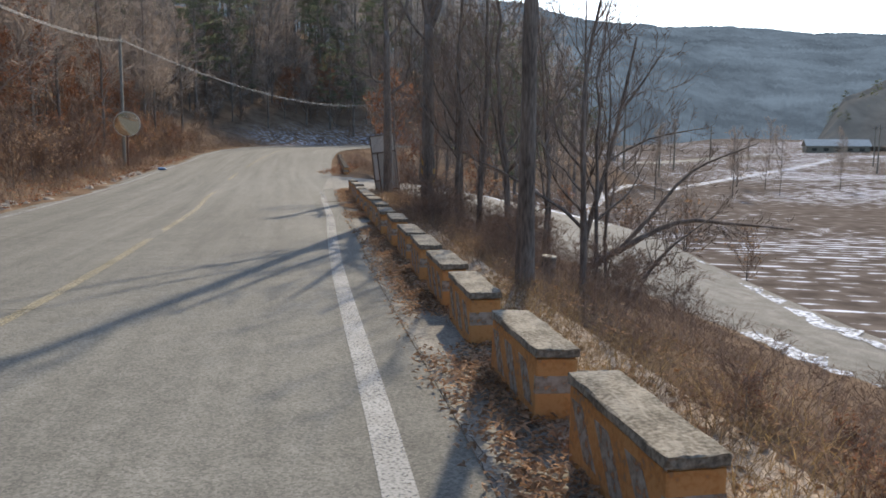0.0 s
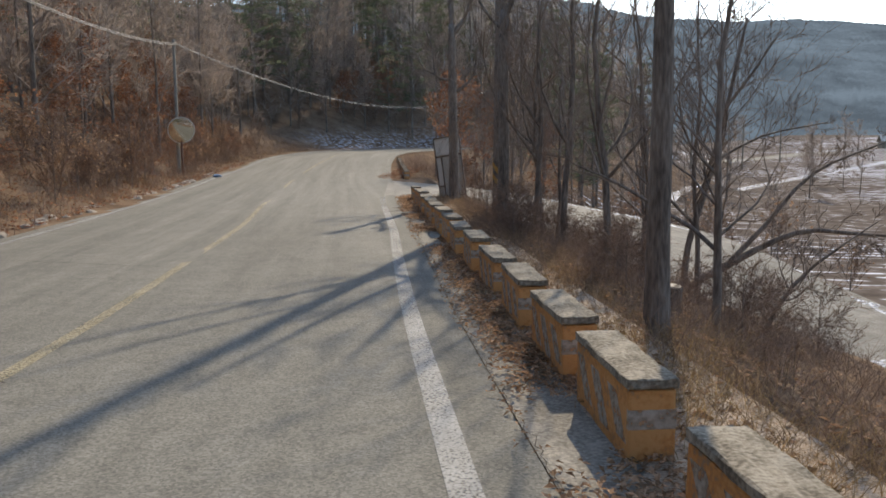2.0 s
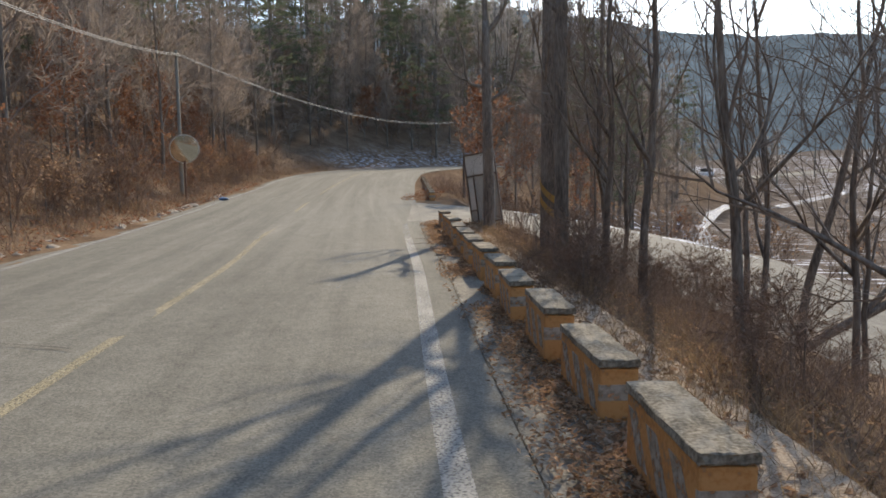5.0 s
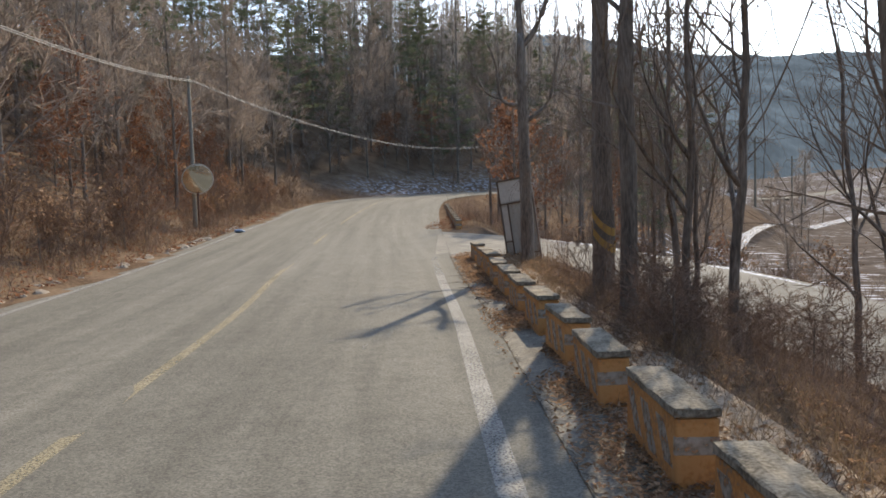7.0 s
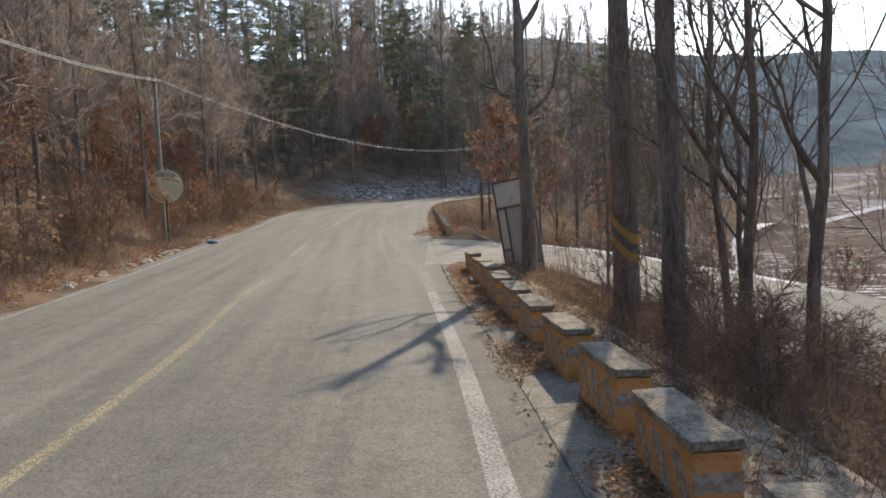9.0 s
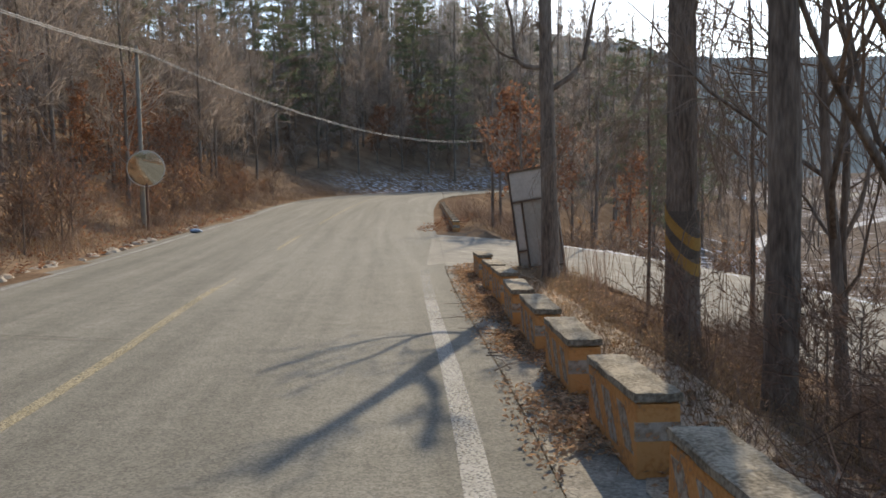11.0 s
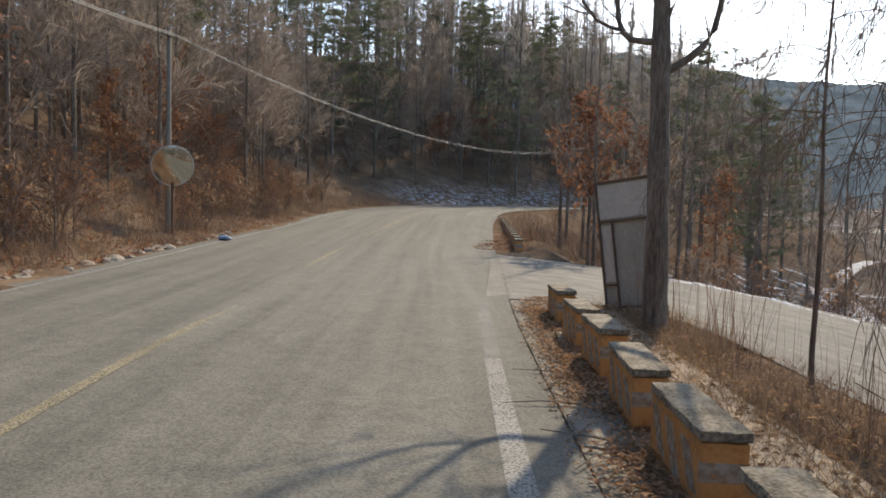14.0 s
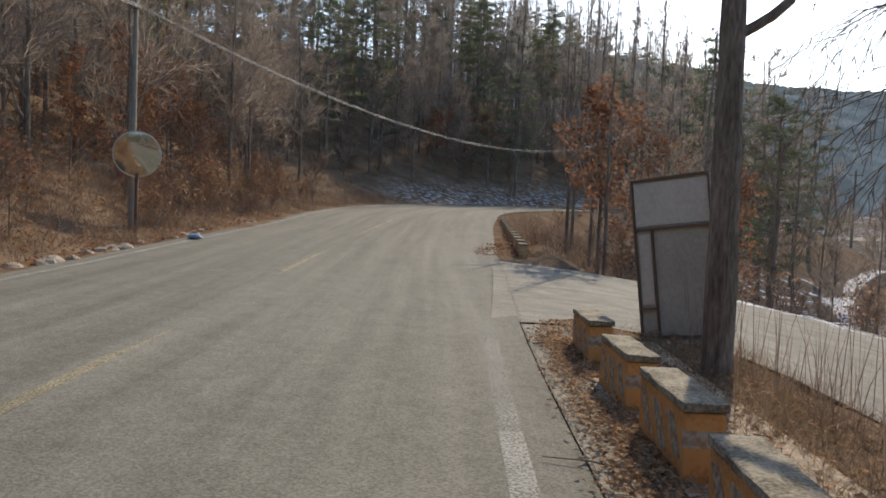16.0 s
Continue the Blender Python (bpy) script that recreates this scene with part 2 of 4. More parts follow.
def spline(pts, step=1.0):
    """Points along a smooth curve through pts."""
    out = []
    p = [Vector(q) for q in pts]
    p = [p[0] * 2 - p[1]] + p + [p[-1] * 2 - p[-2]]
    for i in range(1, len(p) - 2):
        n = max(2, int((p[i + 1] - p[i]).length / step))
        for k in range(n):
            t = k / n
            out.append(0.5 * ((2 * p[i]) + (p[i + 1] - p[i - 1]) * t + (2 * p[i - 1] - 5 * p[i] + 4 * p[i + 1] - p[i + 2]) * t * t
                              + (3 * p[i] - p[i - 1] - 3 * p[i + 1] + p[i + 2]) * t ** 3))
    out.append(p[-2])
    return out


# ---- plan ----
# edge lines of the main road: left white line and right white line
LEFT = spline([(-3.6, -16, 0), (-6.1, 0, 0), (-8.8, 15.9, 0.02), (-11.05, 28, 0.18), (-13.07, 37.5, 0.36), (-14.6, 46, 0.58), (-16.2, 56, 0.98), (-17.3, 70, 1.36),
               (-14.2, 82, 1.62), (-7, 91, 1.75), (2, 99, 1.6), (10, 110, 1.15), (17, 126, 0.2), (25, 147, -0.6), (38, 175, -1.2), (60, 210, -1), (110, 250, 1), (260, 300, 4), (700, 330, 8)])
RIGHT = spline([(3.1, -16, 0), (0.38, 0, 0), (-0.24, 3.8, 0), (-1.12, 8.8, 0), (-1.72, 12.5, 0), (-2.53, 17.8, 0), (-3.35, 22.5, 0), (-4.19, 27.6, 0), (-5.25, 35, 0.06), (-6.72, 45, 0.33),
                (-8.1, 56, 0.79), (-8.6, 66, 1.22), (-6.5, 75, 1.46), (-1.5, 84, 1.6), (7, 93, 1.52), (15.5, 106, 1.05), (22.5, 123, 0.1), (31, 144, -0.7), (44, 172, -1.3), (66, 206, -1), (113, 245, 1), (262, 294, 4), (700, 324, 8)])
CENTRE = spline([(-0.5, -16, 0), (-2.85, 0, 0), (-3.86, 7.94, 0), (-4.84, 13.6, 0), (-5.7, 18.4, 0.02), (-6.65, 22.6, 0.05), (-7.35, 26, 0.07), (-8.6, 32.1, 0.14), (-10.55, 43, 0.38), (-12.2, 56, 0.89), (-13, 67, 1.27),
                 (-10.6, 78, 1.54), (-4.5, 87.5, 1.66), (4.5, 96, 1.57), (12.8, 108, 1.1), (19.8, 124.5, 0.15), (28, 145, -0.65), (41, 173, -1.25), (63, 208, -1), (111.5, 247.5, 1), (261, 297, 4), (700, 327, 8)])
SIDE_NEAR = spline([(-4.3, 28.6, 0), (-2.8, 29.2, -0.06), (-1.1, 28.8, -0.26), (0.1, 26.7, -0.6), (2.4, 24.2, -1.35), (4.9, 21.5, -2.25), (6.9, 19.0, -2.85), (8.4, 15, -3.05), (9.6, 10, -3.2), (10.3, 5, -3.35), (11, -12, -3.7)])
SIDE_FAR = spline([(-5.6, 39.2, 0.12), (-3.6, 39.9, -0.08), (0, 39.6, -0.5), (4, 38, -1.15), (8, 34, -1.85), (9.7, 28.5, -2.6), (10.3, 24, -2.9), (10.8, 19.2, -3.05), (11.9, 15, -3.15), (13, 10, -3.3), (13.6, 5, -3.45), (14.2, -12, -3.8)])


def strip(name, a, b, mat, lift=0.0, label="", cuts=6, extend=(0, 0), drop=(0.0, 0.0)):
    """A surface between two lines of the plan, cut across into narrow lanes."""
    n = max(len(a), len(b))

    def even(line):
        q = np.array([tuple(p) for p in line])
        s = np.concatenate([[0], np.cumsum(np.linalg.norm(np.diff(q, axis=0), axis=1))])
        return np.stack([np.interp(np.linspace(0, s[-1], n), s, q[:, k]) for k in range(3)], 1)
    A, B = even(a), even(b)
    d = (B - A) / np.maximum(np.linalg.norm(B - A, axis=1), 1e-6)[:, None]
    A, B = A - d * extend[0], B + d * extend[1]
    A[:, 2] += lift - drop[0]
    B[:, 2] += lift - drop[1]
    verts, faces = [], []
    for i in range(n):
        for k in range(cuts + 1):
            verts.append(A[i] + (B[i] - A[i]) * k / cuts)
    for i in range(n - 1):
        for k in range(cuts):
            p = i * (cuts + 1) + k
            faces.append((p, p + 1, p + cuts + 2, p + cuts + 1))
    ob = link(name, verts, faces, mat, smooth=True)
    wide = np.linalg.norm(B - A, axis=1)
    run = np.concatenate([[0], np.cumsum(np.linalg.norm(np.diff((A + B) / 2, axis=0), axis=1))])
    for key, val in (("across", np.outer(wide, np.arange(cuts + 1) / cuts)), ("along", np.repeat(run[:, None], cuts + 1, 1))):
        ob.data.attributes.new(key, 'FLOAT', 'POINT').data.foreach_set("value", val.ravel().astype(np.float32))
    return tagged(ob, label, kind="structure")


def offset(line, d, dz=0.0):
    out = []
    for i, p in enumerate(line):
        t = line[min(i + 1, len(line) - 1)] - line[max(i - 1, 0)]
        out.append(p + Vector((t.y, -t.x, 0)).normalized() * d + Vector((0, 0, dz)))
    return out


def fine(line, step):
    q = np.array([tuple(p) for p in line])
    d = np.concatenate([[0], np.cumsum(np.linalg.norm(np.diff(q, axis=0), axis=1))])
    return [Vector([float(np.interp(v, d, q[:, k])) for k in range(3)]) for v in np.arange(0, d[-1], step)]


def span(line, y0, y1):
    return [p for p in line if y0 <= p.y <= y1]


def stretch(line, y0, y1):
    """A span cut off exactly at its two ends."""
    ends = []
    for y in (y0, y1):
        for p, q in zip(line, line[1:]):
            if p.y <= y < q.y:
                ends.append(p.lerp(q, (y - p.y) / (q.y - p.y)))
                break
    return [ends[0]] + [p for p in line if y0 + 0.05 < p.y < y1 - 0.05] + [ends[1]]


# ---- terrain ----
def nearest(px, py, line):
    """Signed distance (left of the line positive) and the height of the line's nearest point."""
    q = np.array([tuple(p) for p in line])
    q = q[np.concatenate([[True], np.hypot(np.diff(q[:, 0]), np.diff(q[:, 1])) > 1e-6])]
    best = np.full(px.shape, 1e9)
    side = np.zeros(px.shape)
    z = np.zeros(px.shape)
    for (x0, y0, z0), (x1, y1, z1) in zip(q[:-1], q[1:]):
        dx, dy = x1 - x0, y1 - y0
        t = np.clip(((px - x0) * dx + (py - y0) * dy) / (dx * dx + dy * dy), 0, 1)
        ex, ey = px - x0 - dx * t, py - y0 - dy * t
        d = np.hypot(ex, ey)
        m = d < best
        best = np.where(m, d, best)
        side = np.where(m, np.sign(dx * ey - dy * ex), side)
        z = np.where(m, z0 + (z1 - z0) * t, z)
    return best, side, z


L_DEC, R_DEC = LEFT[::3] + [LEFT[-1]], RIGHT[::3] + [RIGHT[-1]]


def snoise(x, y, s, seed):
    """Cheap smooth waves for the lie of the land."""
    return (np.sin(x * s + seed) * np.cos(y * s * 1.3 + seed * 2.1) + 0.5 * np.sin(x * s * 2.3 + y * s * 1.7 + seed * 3) + 0.3 * np.sin(y * s * 4.1 - x * s * 3.3 + seed))


def height(x, y):
    x, y = np.asarray(x, float), np.asarray(y, float)
    dl, sl, zl = nearest(x, y, L_DEC)
    dr, sr, zr = nearest(x, y, R_DEC)
    left = np.where(sl > 0, dl, 0)
    right = np.where(sr < 0, dr, 0)
    r = np.hypot(x, y)
    bearing = np.degrees(np.arctan2(x, np.maximum(y, 0.01)))
    steep = 0.42 + 0.05 * np.clip((y - 84) / 20, 0, 1)
    open_side = np.clip((bearing - 7.5) / 3.5, 0, 1) * np.clip((y - 95) / 20, 0, 1)
    hill = zl + 0.25 * np.clip(left - 0.8, 0, 1.4) + np.clip(left - 2.0, 0, 60) * steep + snoise(x, y, 0.25, 1) * np.clip(left * 0.06, 0, 0.6)
    hill = np.where(left > 40, zl + 0.35 + 38 * steep + np.tanh((left - 40) / 60) * 14, hill)
    valley = -4.2 + np.interp(r, [0, 110, 200, 300, 400, 520, 700, 1500], [0, 0, 2.5, 6, 10, 14, 16, 16]) + snoise(x, y, 0.02, 2) * np.clip(r / 300, 0, 1.2) * 0.6
    hill = hill * (1 - open_side) + np.maximum(valley, zl - 0.4 * left) * open_side
    bank = zr - 0.02 - np.clip(right - 2.1, 0, 40) * 0.5 + snoise(x, y, 1.3, 4) * np.clip((right - 1.6) * 0.06, 0, 0.12)
    low = np.maximum(bank, valley)
    z = np.where(left > 0, hill, np.where(right > 0, low, (zl * dr + zr * dl) / np.maximum(dl + dr, 1e-6)))
    z = np.where((left == 0) & (right < 2.0), z - 0.035, z)
    # the side road's bench, cut into the bank and filled at its foot
    dn, sn, zn = nearest(x, y, SIDE_NEAR[::2])
    df, sf, zf = nearest(x, y, SIDE_FAR[::2])
    inside = (sn > 0) & (sf < 0) & (y < 41)
    zs = (zn * df + zf * dn) / np.maximum(dn + df, 1e-6)
    out = np.minimum(dn, df)
    zo = np.where(dn < df, zn, zf)
    use = (right > 1.5) & (y < 60)
    f = np.clip((right - 2.1) / np.maximum(right - 2.1 + dn, 1e-3), 0, 1)
    slope = zr * (1 - f) + zn * f + snoise(x, y, 1.3, 4) * np.clip((right - 1.6) * 0.05, 0, 0.1) * np.clip(dn, 0, 1)
    z = np.where((sn < 0) & (right > 2.1) & (y < 30), slope, z)
    z = np.where(use & ~inside, np.clip(z, zo - 0.16 - out * 0.45, zo - 0.08 + out * 0.78), z)
    z = np.where(use & inside, zs - 0.28, z)
    z = np.where(inside & (left == 0) & (y > 27), np.minimum(z, zs - 0.12), z)
    return z


def hz(x, y):
    return float(height(np.array([x]), np.array([y]))[0])


def axis(fine0, fine1, step, lo, hi, grow=1.14):
    a = list(np.arange(fine0, fine1, step))
    s, p = step, a[-1]
    while p < hi:
        s *= grow
        p += s
        a.append(p)
    s, p = step, a[0]
    while p > lo:
        s *= grow
        p -= s
        a.insert(0, p)
    return np.array(a)


def make_ground():
    xs, ys = axis(-26, 16, 0.45, -1400, 1500), axis(-4, 62, 0.5, -900, 1900)
    X, Y = np.meshgrid(xs, ys)
    Z = height(X.ravel(), Y.ravel())
    V = np.stack([X.ravel(), Y.ravel(), Z], 1)
    nx = len(xs)
    idx = np.arange(len(V)).reshape(X.shape)
    F = np.stack([idx[:-1, :-1], idx[:-1, 1:], idx[1:, 1:], idx[1:, :-1]], -1).reshape(-1, 4)
    ob = link("ground", V, [tuple(map(int, f)) for f in F], M_GROUND, smooth=True)
    dl, sl, _ = nearest(X.ravel(), Y.ravel(), L_DEC)
    df, sf, _ = nearest(X.ravel(), Y.ravel(), SIDE_FAR[::2])
    dr, sr, _ = nearest(X.ravel(), Y.ravel(), R_DEC)
    field = np.clip((df - 1.2) / 1.5, 0, 1) * (sr < 0) * np.where(Y.ravel() < 41, sf > 0, np.clip((dr - 9) / 3, 0, 1))
    rr, bb = np.hypot(X.ravel(), Y.ravel()), np.degrees(np.arctan2(X.ravel(), np.maximum(Y.ravel(), 0.01)))
    field = np.maximum(field, np.clip((rr - 105) / 10, 0, 1) * np.clip((bb - 8.5) / 1.5, 0, 1) * (Y.ravel() > 0))
    at = ob.data.attributes.new("field", 'FLOAT', 'POINT')
    at.data.foreach_set("value", field.astype(np.float32))
    shade = 0.55 * np.clip((Y.ravel() - 76) / 6, 0, 1) * np.clip((100 - Y.ravel()) / 6, 0, 1) * (sl > 0) * np.clip((6 - dl) / 3, 0, 1) + 0.04 * (sl > 0) * np.clip((dl - 9) / 5, 0, 1)
    at = ob.data.attributes.new("old_snow", 'FLOAT', 'POINT')
    at.data.foreach_set("value", np.clip(shade, 0, 1).astype(np.float32))
    return tagged(ob, "bare winter ground with leaf litter, ploughed fields and old snow", kind="structure")


def ground_material():
    m = material("ground_earth", [(0.092, 0.061, 0.041), (0.175, 0.119, 0.079), (0.25, 0.178, 0.118)], 0.7, 0.95, 0.35, 14, dist=0.03)
    n, l = m.node_tree.nodes, m.node_tree.links
    b = n["Principled BSDF"]
    earth = b.inputs["Base Color"].links[0].from_socket
    b.inputs["Specular IOR Level"].default_value = 0.0
    b.inputs["Roughness"].default_value = 1.0
    tc = n.new("ShaderNodeTexCoord")

    def attr(name):
        a = n.new("ShaderNodeAttribute")
        a.attribute_name = name
        return a.outputs["Fac"]

    def ramp(src, p0, p1):
        r = n.new("ShaderNodeMapRange")
        r.inputs[1].default_value, r.inputs[2].default_value = p0, p1
        l.new(src, r.inputs[0])
        return r.outputs[0]

    def math2(op, a, b_):
        k = n.new("ShaderNodeMath")
        k.operation = op
        for i, v in enumerate((a, b_)):
            if isinstance(v, (int, float)):
                k.inputs[i].default_value = v
            else:
                l.new(v, k.inputs[i])
        return k.outputs[0]

    def mix(fac, a, b_):
        k = n.new("ShaderNodeMix")
        k.data_type = 'RGBA'
        l.new(fac, k.inputs[0])
        for i, v in ((6, a), (7, b_)):
            if isinstance(v, tuple):
                k.inputs[i].default_value = (*v, 1)
            else:
                l.new(v, k.inputs[i])
        return k.outputs[2]

    # ploughed furrows holding snow
    mp = n.new("ShaderNodeMapping")
    mp.inputs["Rotation"].default_value = (0, 0, radians(12))
    l.new(tc.outputs["Object"], mp.inputs[0])
    wv = n.new("ShaderNodeTexWave")
    wv.bands_direction = 'Y'
    wv.inputs["Scale"].default_value, wv.inputs["Distortion"].default_value = 0.28, 2.2
    wv.inputs["Detail"].default_value, wv.inputs["Detail Scale"].default_value = 3, 0.5
    l.new(mp.outputs[0], wv.inputs[0])
    big, mid = n.new("ShaderNodeTexNoise"), n.new("ShaderNodeTexNoise")
    big.inputs["Scale"].default_value, mid.inputs["Scale"].default_value = 0.022, 0.7
    big.inputs["Detail"].default_value, mid.inputs["Detail"].default_value = 3, 5
    l.new(tc.outputs["Object"], big.inputs[0]), l.new(mp.outputs[0], mid.inputs[0])
    s = math2('ADD', math2('MULTIPLY', wv.outputs[0], 0.5), math2('ADD', math2('MULTIPLY', big.outputs[0], 1.1), math2('MULTIPLY', mid.outputs[0], 0.9)))
    snow = ramp(s, 1.48, 1.58)
    soil = mix(ramp(mid.outputs[0], 0.35, 0.65), (0.095, 0.076, 0.062), (0.185, 0.15, 0.122))
    field = mix(snow, soil, (0.72, 0.73, 0.76))
    c = mix(attr("field"), earth, field)
    sn = n.new("ShaderNodeTexNoise")
    sn.inputs["Scale"].default_value, sn.inputs["Detail"].default_value = 2.6, 6
    l.new(tc.outputs["Object"], sn.inputs[0])
    patch = math2('MULTIPLY', ramp(sn.outputs[0], 0.5, 0.6), attr("old_snow"))
    c = mix(patch, c, (0.66, 0.68, 0.73))
    l.new(c, b.inputs["Base Color"])
    return m


M_SOIL = material("leafy_soil", [(0.19, 0.142, 0.1), (0.34, 0.262, 0.186), (0.47, 0.37, 0.27)], 7, 0.95, 0.8, 55, spread=(0.4, 0.6), dist=0.02)
M_GROUND = ground_material()
make_ground()
strip("road", LEFT, RIGHT, M_ASPHALT, 0.0, "worn grey asphalt road with faded markings", 10, extend=(0.35, 0.42))
strip("pavement_shoulder", offset(span(RIGHT, -16, 28.7), 0.42), offset(span(RIGHT, -16, 28.7), 1.1), M_SHOULDER, -0.006, "cracked pale concrete road shoulder", 4)
strip("soil_bed", [p + Vector((0.05 * math.sin(p.y * 2.1) + 0.05 * math.sin(p.y * 5.3 + 1) + 0.03 * math.sin(p.y * 11), 0, 0)) for p in fine(offset(span(RIGHT, -16, 28.2), 0.84), 0.15)], fine(offset(span(RIGHT, -16, 28.2), 1.9), 0.15), M_SOIL, 0.002, "bed of dirt and rotten leaves under the guard blocks", 8)
strip("side_road", SIDE_NEAR, SIDE_FAR, M_CONCRETE, 0.0, "pale concrete side road bending downhill", 10)
for name, y0, y1, paint, label in (("edge_line_trace", 23.5, 28, M_WHITE_OLD, "almost worn away white edge line"),
                                   ("edge_line_worn", 9.2, 23.5, M_WHITE_MID, "worn white edge line"),
                                   ("edge_line_right", -15.9, 9.2, M_WHITE, "worn white edge line")):
    strip(name, offset(stretch(RIGHT, y0, y1), -0.08), offset(stretch(RIGHT, y0, y1), 0.08), paint, 0.004, label, 2)
strip("edge_line_left", offset(LEFT, -0.07), offset(LEFT, 0.07), M_WHITE_MID, 0.004, "worn white edge line", 2)
strip("centre_line", offset(CENTRE, -0.06), offset(CENTRE, 0.06), M_YELLOW, 0.004, "faded yellow centre line", 2)

strip("pale_seam", offset(stretch(RIGHT, 16, 30), -1.12), offset(stretch(RIGHT, 16, 30), -1.06), M_WHITE_OLD, 0.004, "faint pale paving seam along the lane", 2)

# ---- guard blocks ----
BLOCK_Y = [27.15, 25.4, 23.81, 22.28, 20.85, 19.25, 17.6, 16.02, 14.6, 12.97, 11.5, 9.85, 8.36, 6.97, 5.28, 3.73, 2.12]


def block_x(y):
    return lerp([(2.1, 0.89), (3.73, 0.63), (5.28, 0.34), (8.4, -0.16), (11.5, -0.66), (16.02, -1.44), (20.9, -2.22), (27.15, -3.22)], y)


def guard_block(rng, length=1.04, width=0.235, h=0.42):
    """Origin at the far left corner of its foot; it runs towards the near end."""
    root = new("guard_block")
    body = box(width, length, h - 0.055 + 0.1, (width / 2, -length / 2, (h - 0.055 - 0.1) / 2), 0.012)
    body_ob = part("body", body, M_ORANGE, root)
    cap = box(width + 0.022, length + 0.022, 0.05, (width / 2, -length / 2, h - 0.022), 0.01)
    bmesh.ops.subdivide_edges(cap, edges=[e for e in cap.edges if e.calc_length() > 0.15], cuts=7, use_grid_fill=True)
    for v in cap.verts:
        v.co += Vector((rng.uniform(-1, 1), rng.uniform(-1, 1), rng.uniform(-1, 1))) * 0.0045
    part("cap", cap, M_CAP, root, "rough grey concrete cap")
    part("painted_band", box(width + 0.004, 0.03, 0.1, (width / 2, -length + 0.013, h - 0.2), 0.004), M_GREY, body_ob, "faded grey paint band")
    for k, (yy, ww, zz, hh) in enumerate([(-0.2, 0.15, -0.02, 0.24), (-0.52, 0.17, -0.03, 0.26), (-0.84, 0.16, -0.01, 0.22)]):
        bm = box(0.004, ww, hh, (-0.0005, 0, 0), 0.001)
        for v in bm.verts:
            v.co.y += v.co.z * 0.8 + yy
            v.co.z += h - 0.21 + zz
        part("painted_stripe", bm, M_GREY, body_ob, "slanting faded grey stripe")
    return root


rngb = random.Random(3)
first = guard_block(rngb)
tagged(first, "concrete guard block with faded orange paint and grey cap", "guard block", "roadside guard blocks")
for i, y in enumerate(BLOCK_Y):
    m = pose(block_x(y), y, rngb.uniform(-0.02, 0.015), rngb.uniform(-1, 1), rngb.uniform(-1.5, 1.5), 8.9 + rngb.uniform(-1.2, 1.2))
    if i == 0:
        first.matrix_basis = m
    else:
        copy_thing(first, m)


# ---- trees ----
def grow(rng, h, r0, limbs=14, first_at=0.35, angle=50, reach=0.35, sub=6, twig=4, lean=(0, 0), fork=0.0, up=0.35, wob=0.03, tw=0.006, path=None):
    """A leafless tree: returns the trunk and the branching above it, and the tips."""
    T, C, tips = Geo(), Geo(), []
    pts, rad = [], []
    n = 10
    off = Vector((0, 0, 0))
    for i in range(n + 1):
        t = i / n
        off += Vector((rng.uniform(-wob, wob), rng.uniform(-wob, wob), 0)) * h / n
        pts.append(Vector((lean[0] * t * t * h, lean[1] * t * t * h, t * h)) + off * (t + 0.15))
        rad.append(r0 * ((1.14 if i == 0 else 1.0) - 0.8 * t))
    if path:
        pts = spline(path, 0.4)
        rad = [r0 * (1 - 0.85 * i / (len(pts) - 1)) for i in range(len(pts))]
    T.tube(pts, rad, 9)

    def along(ps, t):
        k = min(int(t * (len(ps) - 1)), len(ps) - 2)
        f = t * (len(ps) - 1) - k
        return ps[k].lerp(ps[k + 1], f), (ps[k + 1] - ps[k]).normalized()

    def shoot(g, start, d, length, r, segs, sides, curl):
        ps, rs, p = [start.copy()], [r], start.copy()
        for s in range(segs):
            d = (d + Vector((rng.gauss(0, curl), rng.gauss(0, curl), rng.gauss(0, curl) + up * 0.25))).normalized()
            p = p + d * length / segs
            ps.append(p.copy())
            rs.append(max(r * (1 - 0.8 * (s + 1) / segs), tw * 0.8))
        if sides:
            g.tube(ps, rs, sides)
        else:
            w = (ps[-1] - ps[0]).cross(Vector((rng.gauss(0, 1), rng.gauss(0, 1), rng.gauss(0, 1)))).normalized() * tw
            g.tri(ps[0] - w, ps[0] + w, ps[-1])
        return ps

    def side_way(d, ang):
        a = d.orthogonal().normalized()
        a.rotate(Matrix.Rotation(rng.uniform(0, 2 * math.pi), 3, d))
        return (d * math.cos(ang) + a * math.sin(ang)).normalized()

    for k in range(limbs):
        t = first_at + (0.98 - first_at) * (k + rng.random()) / limbs
        p, d = along(pts, t)
        ln = h * reach * (1.15 - t * 0.75) * rng.uniform(0.65, 1.2)
        r = r0 * (1 - 0.82 * t) * rng.uniform(0.32, 0.55)
        if fork and k < 3:
            r *= 1.5
        l1 = shoot(T if fork and k < 3 else C, p, side_way(d, radians(angle * rng.uniform(0.7, 1.2))), ln, r, 6, 4, 0.13)
        for j in range(sub):
            q, dq = along(l1, rng.uniform(0.2, 0.98))
            l2 = shoot(C, q, side_way(dq, radians(rng.uniform(25, 60))), ln * rng.uniform(0.28, 0.5), max(r * 0.4, tw), 3, 3, 0.18)
            for w in range(twig):
                s, ds = along(l2, rng.uniform(0.1, 0.98))
                l3 = shoot(C, s, side_way(ds, radians(rng.uniform(20, 55))), ln * rng.uniform(0.15, 0.3), tw, 2, 0, 0.1)
                tips.append(l3[-1])
                tips.append(l3[1])
    return T, C, tips


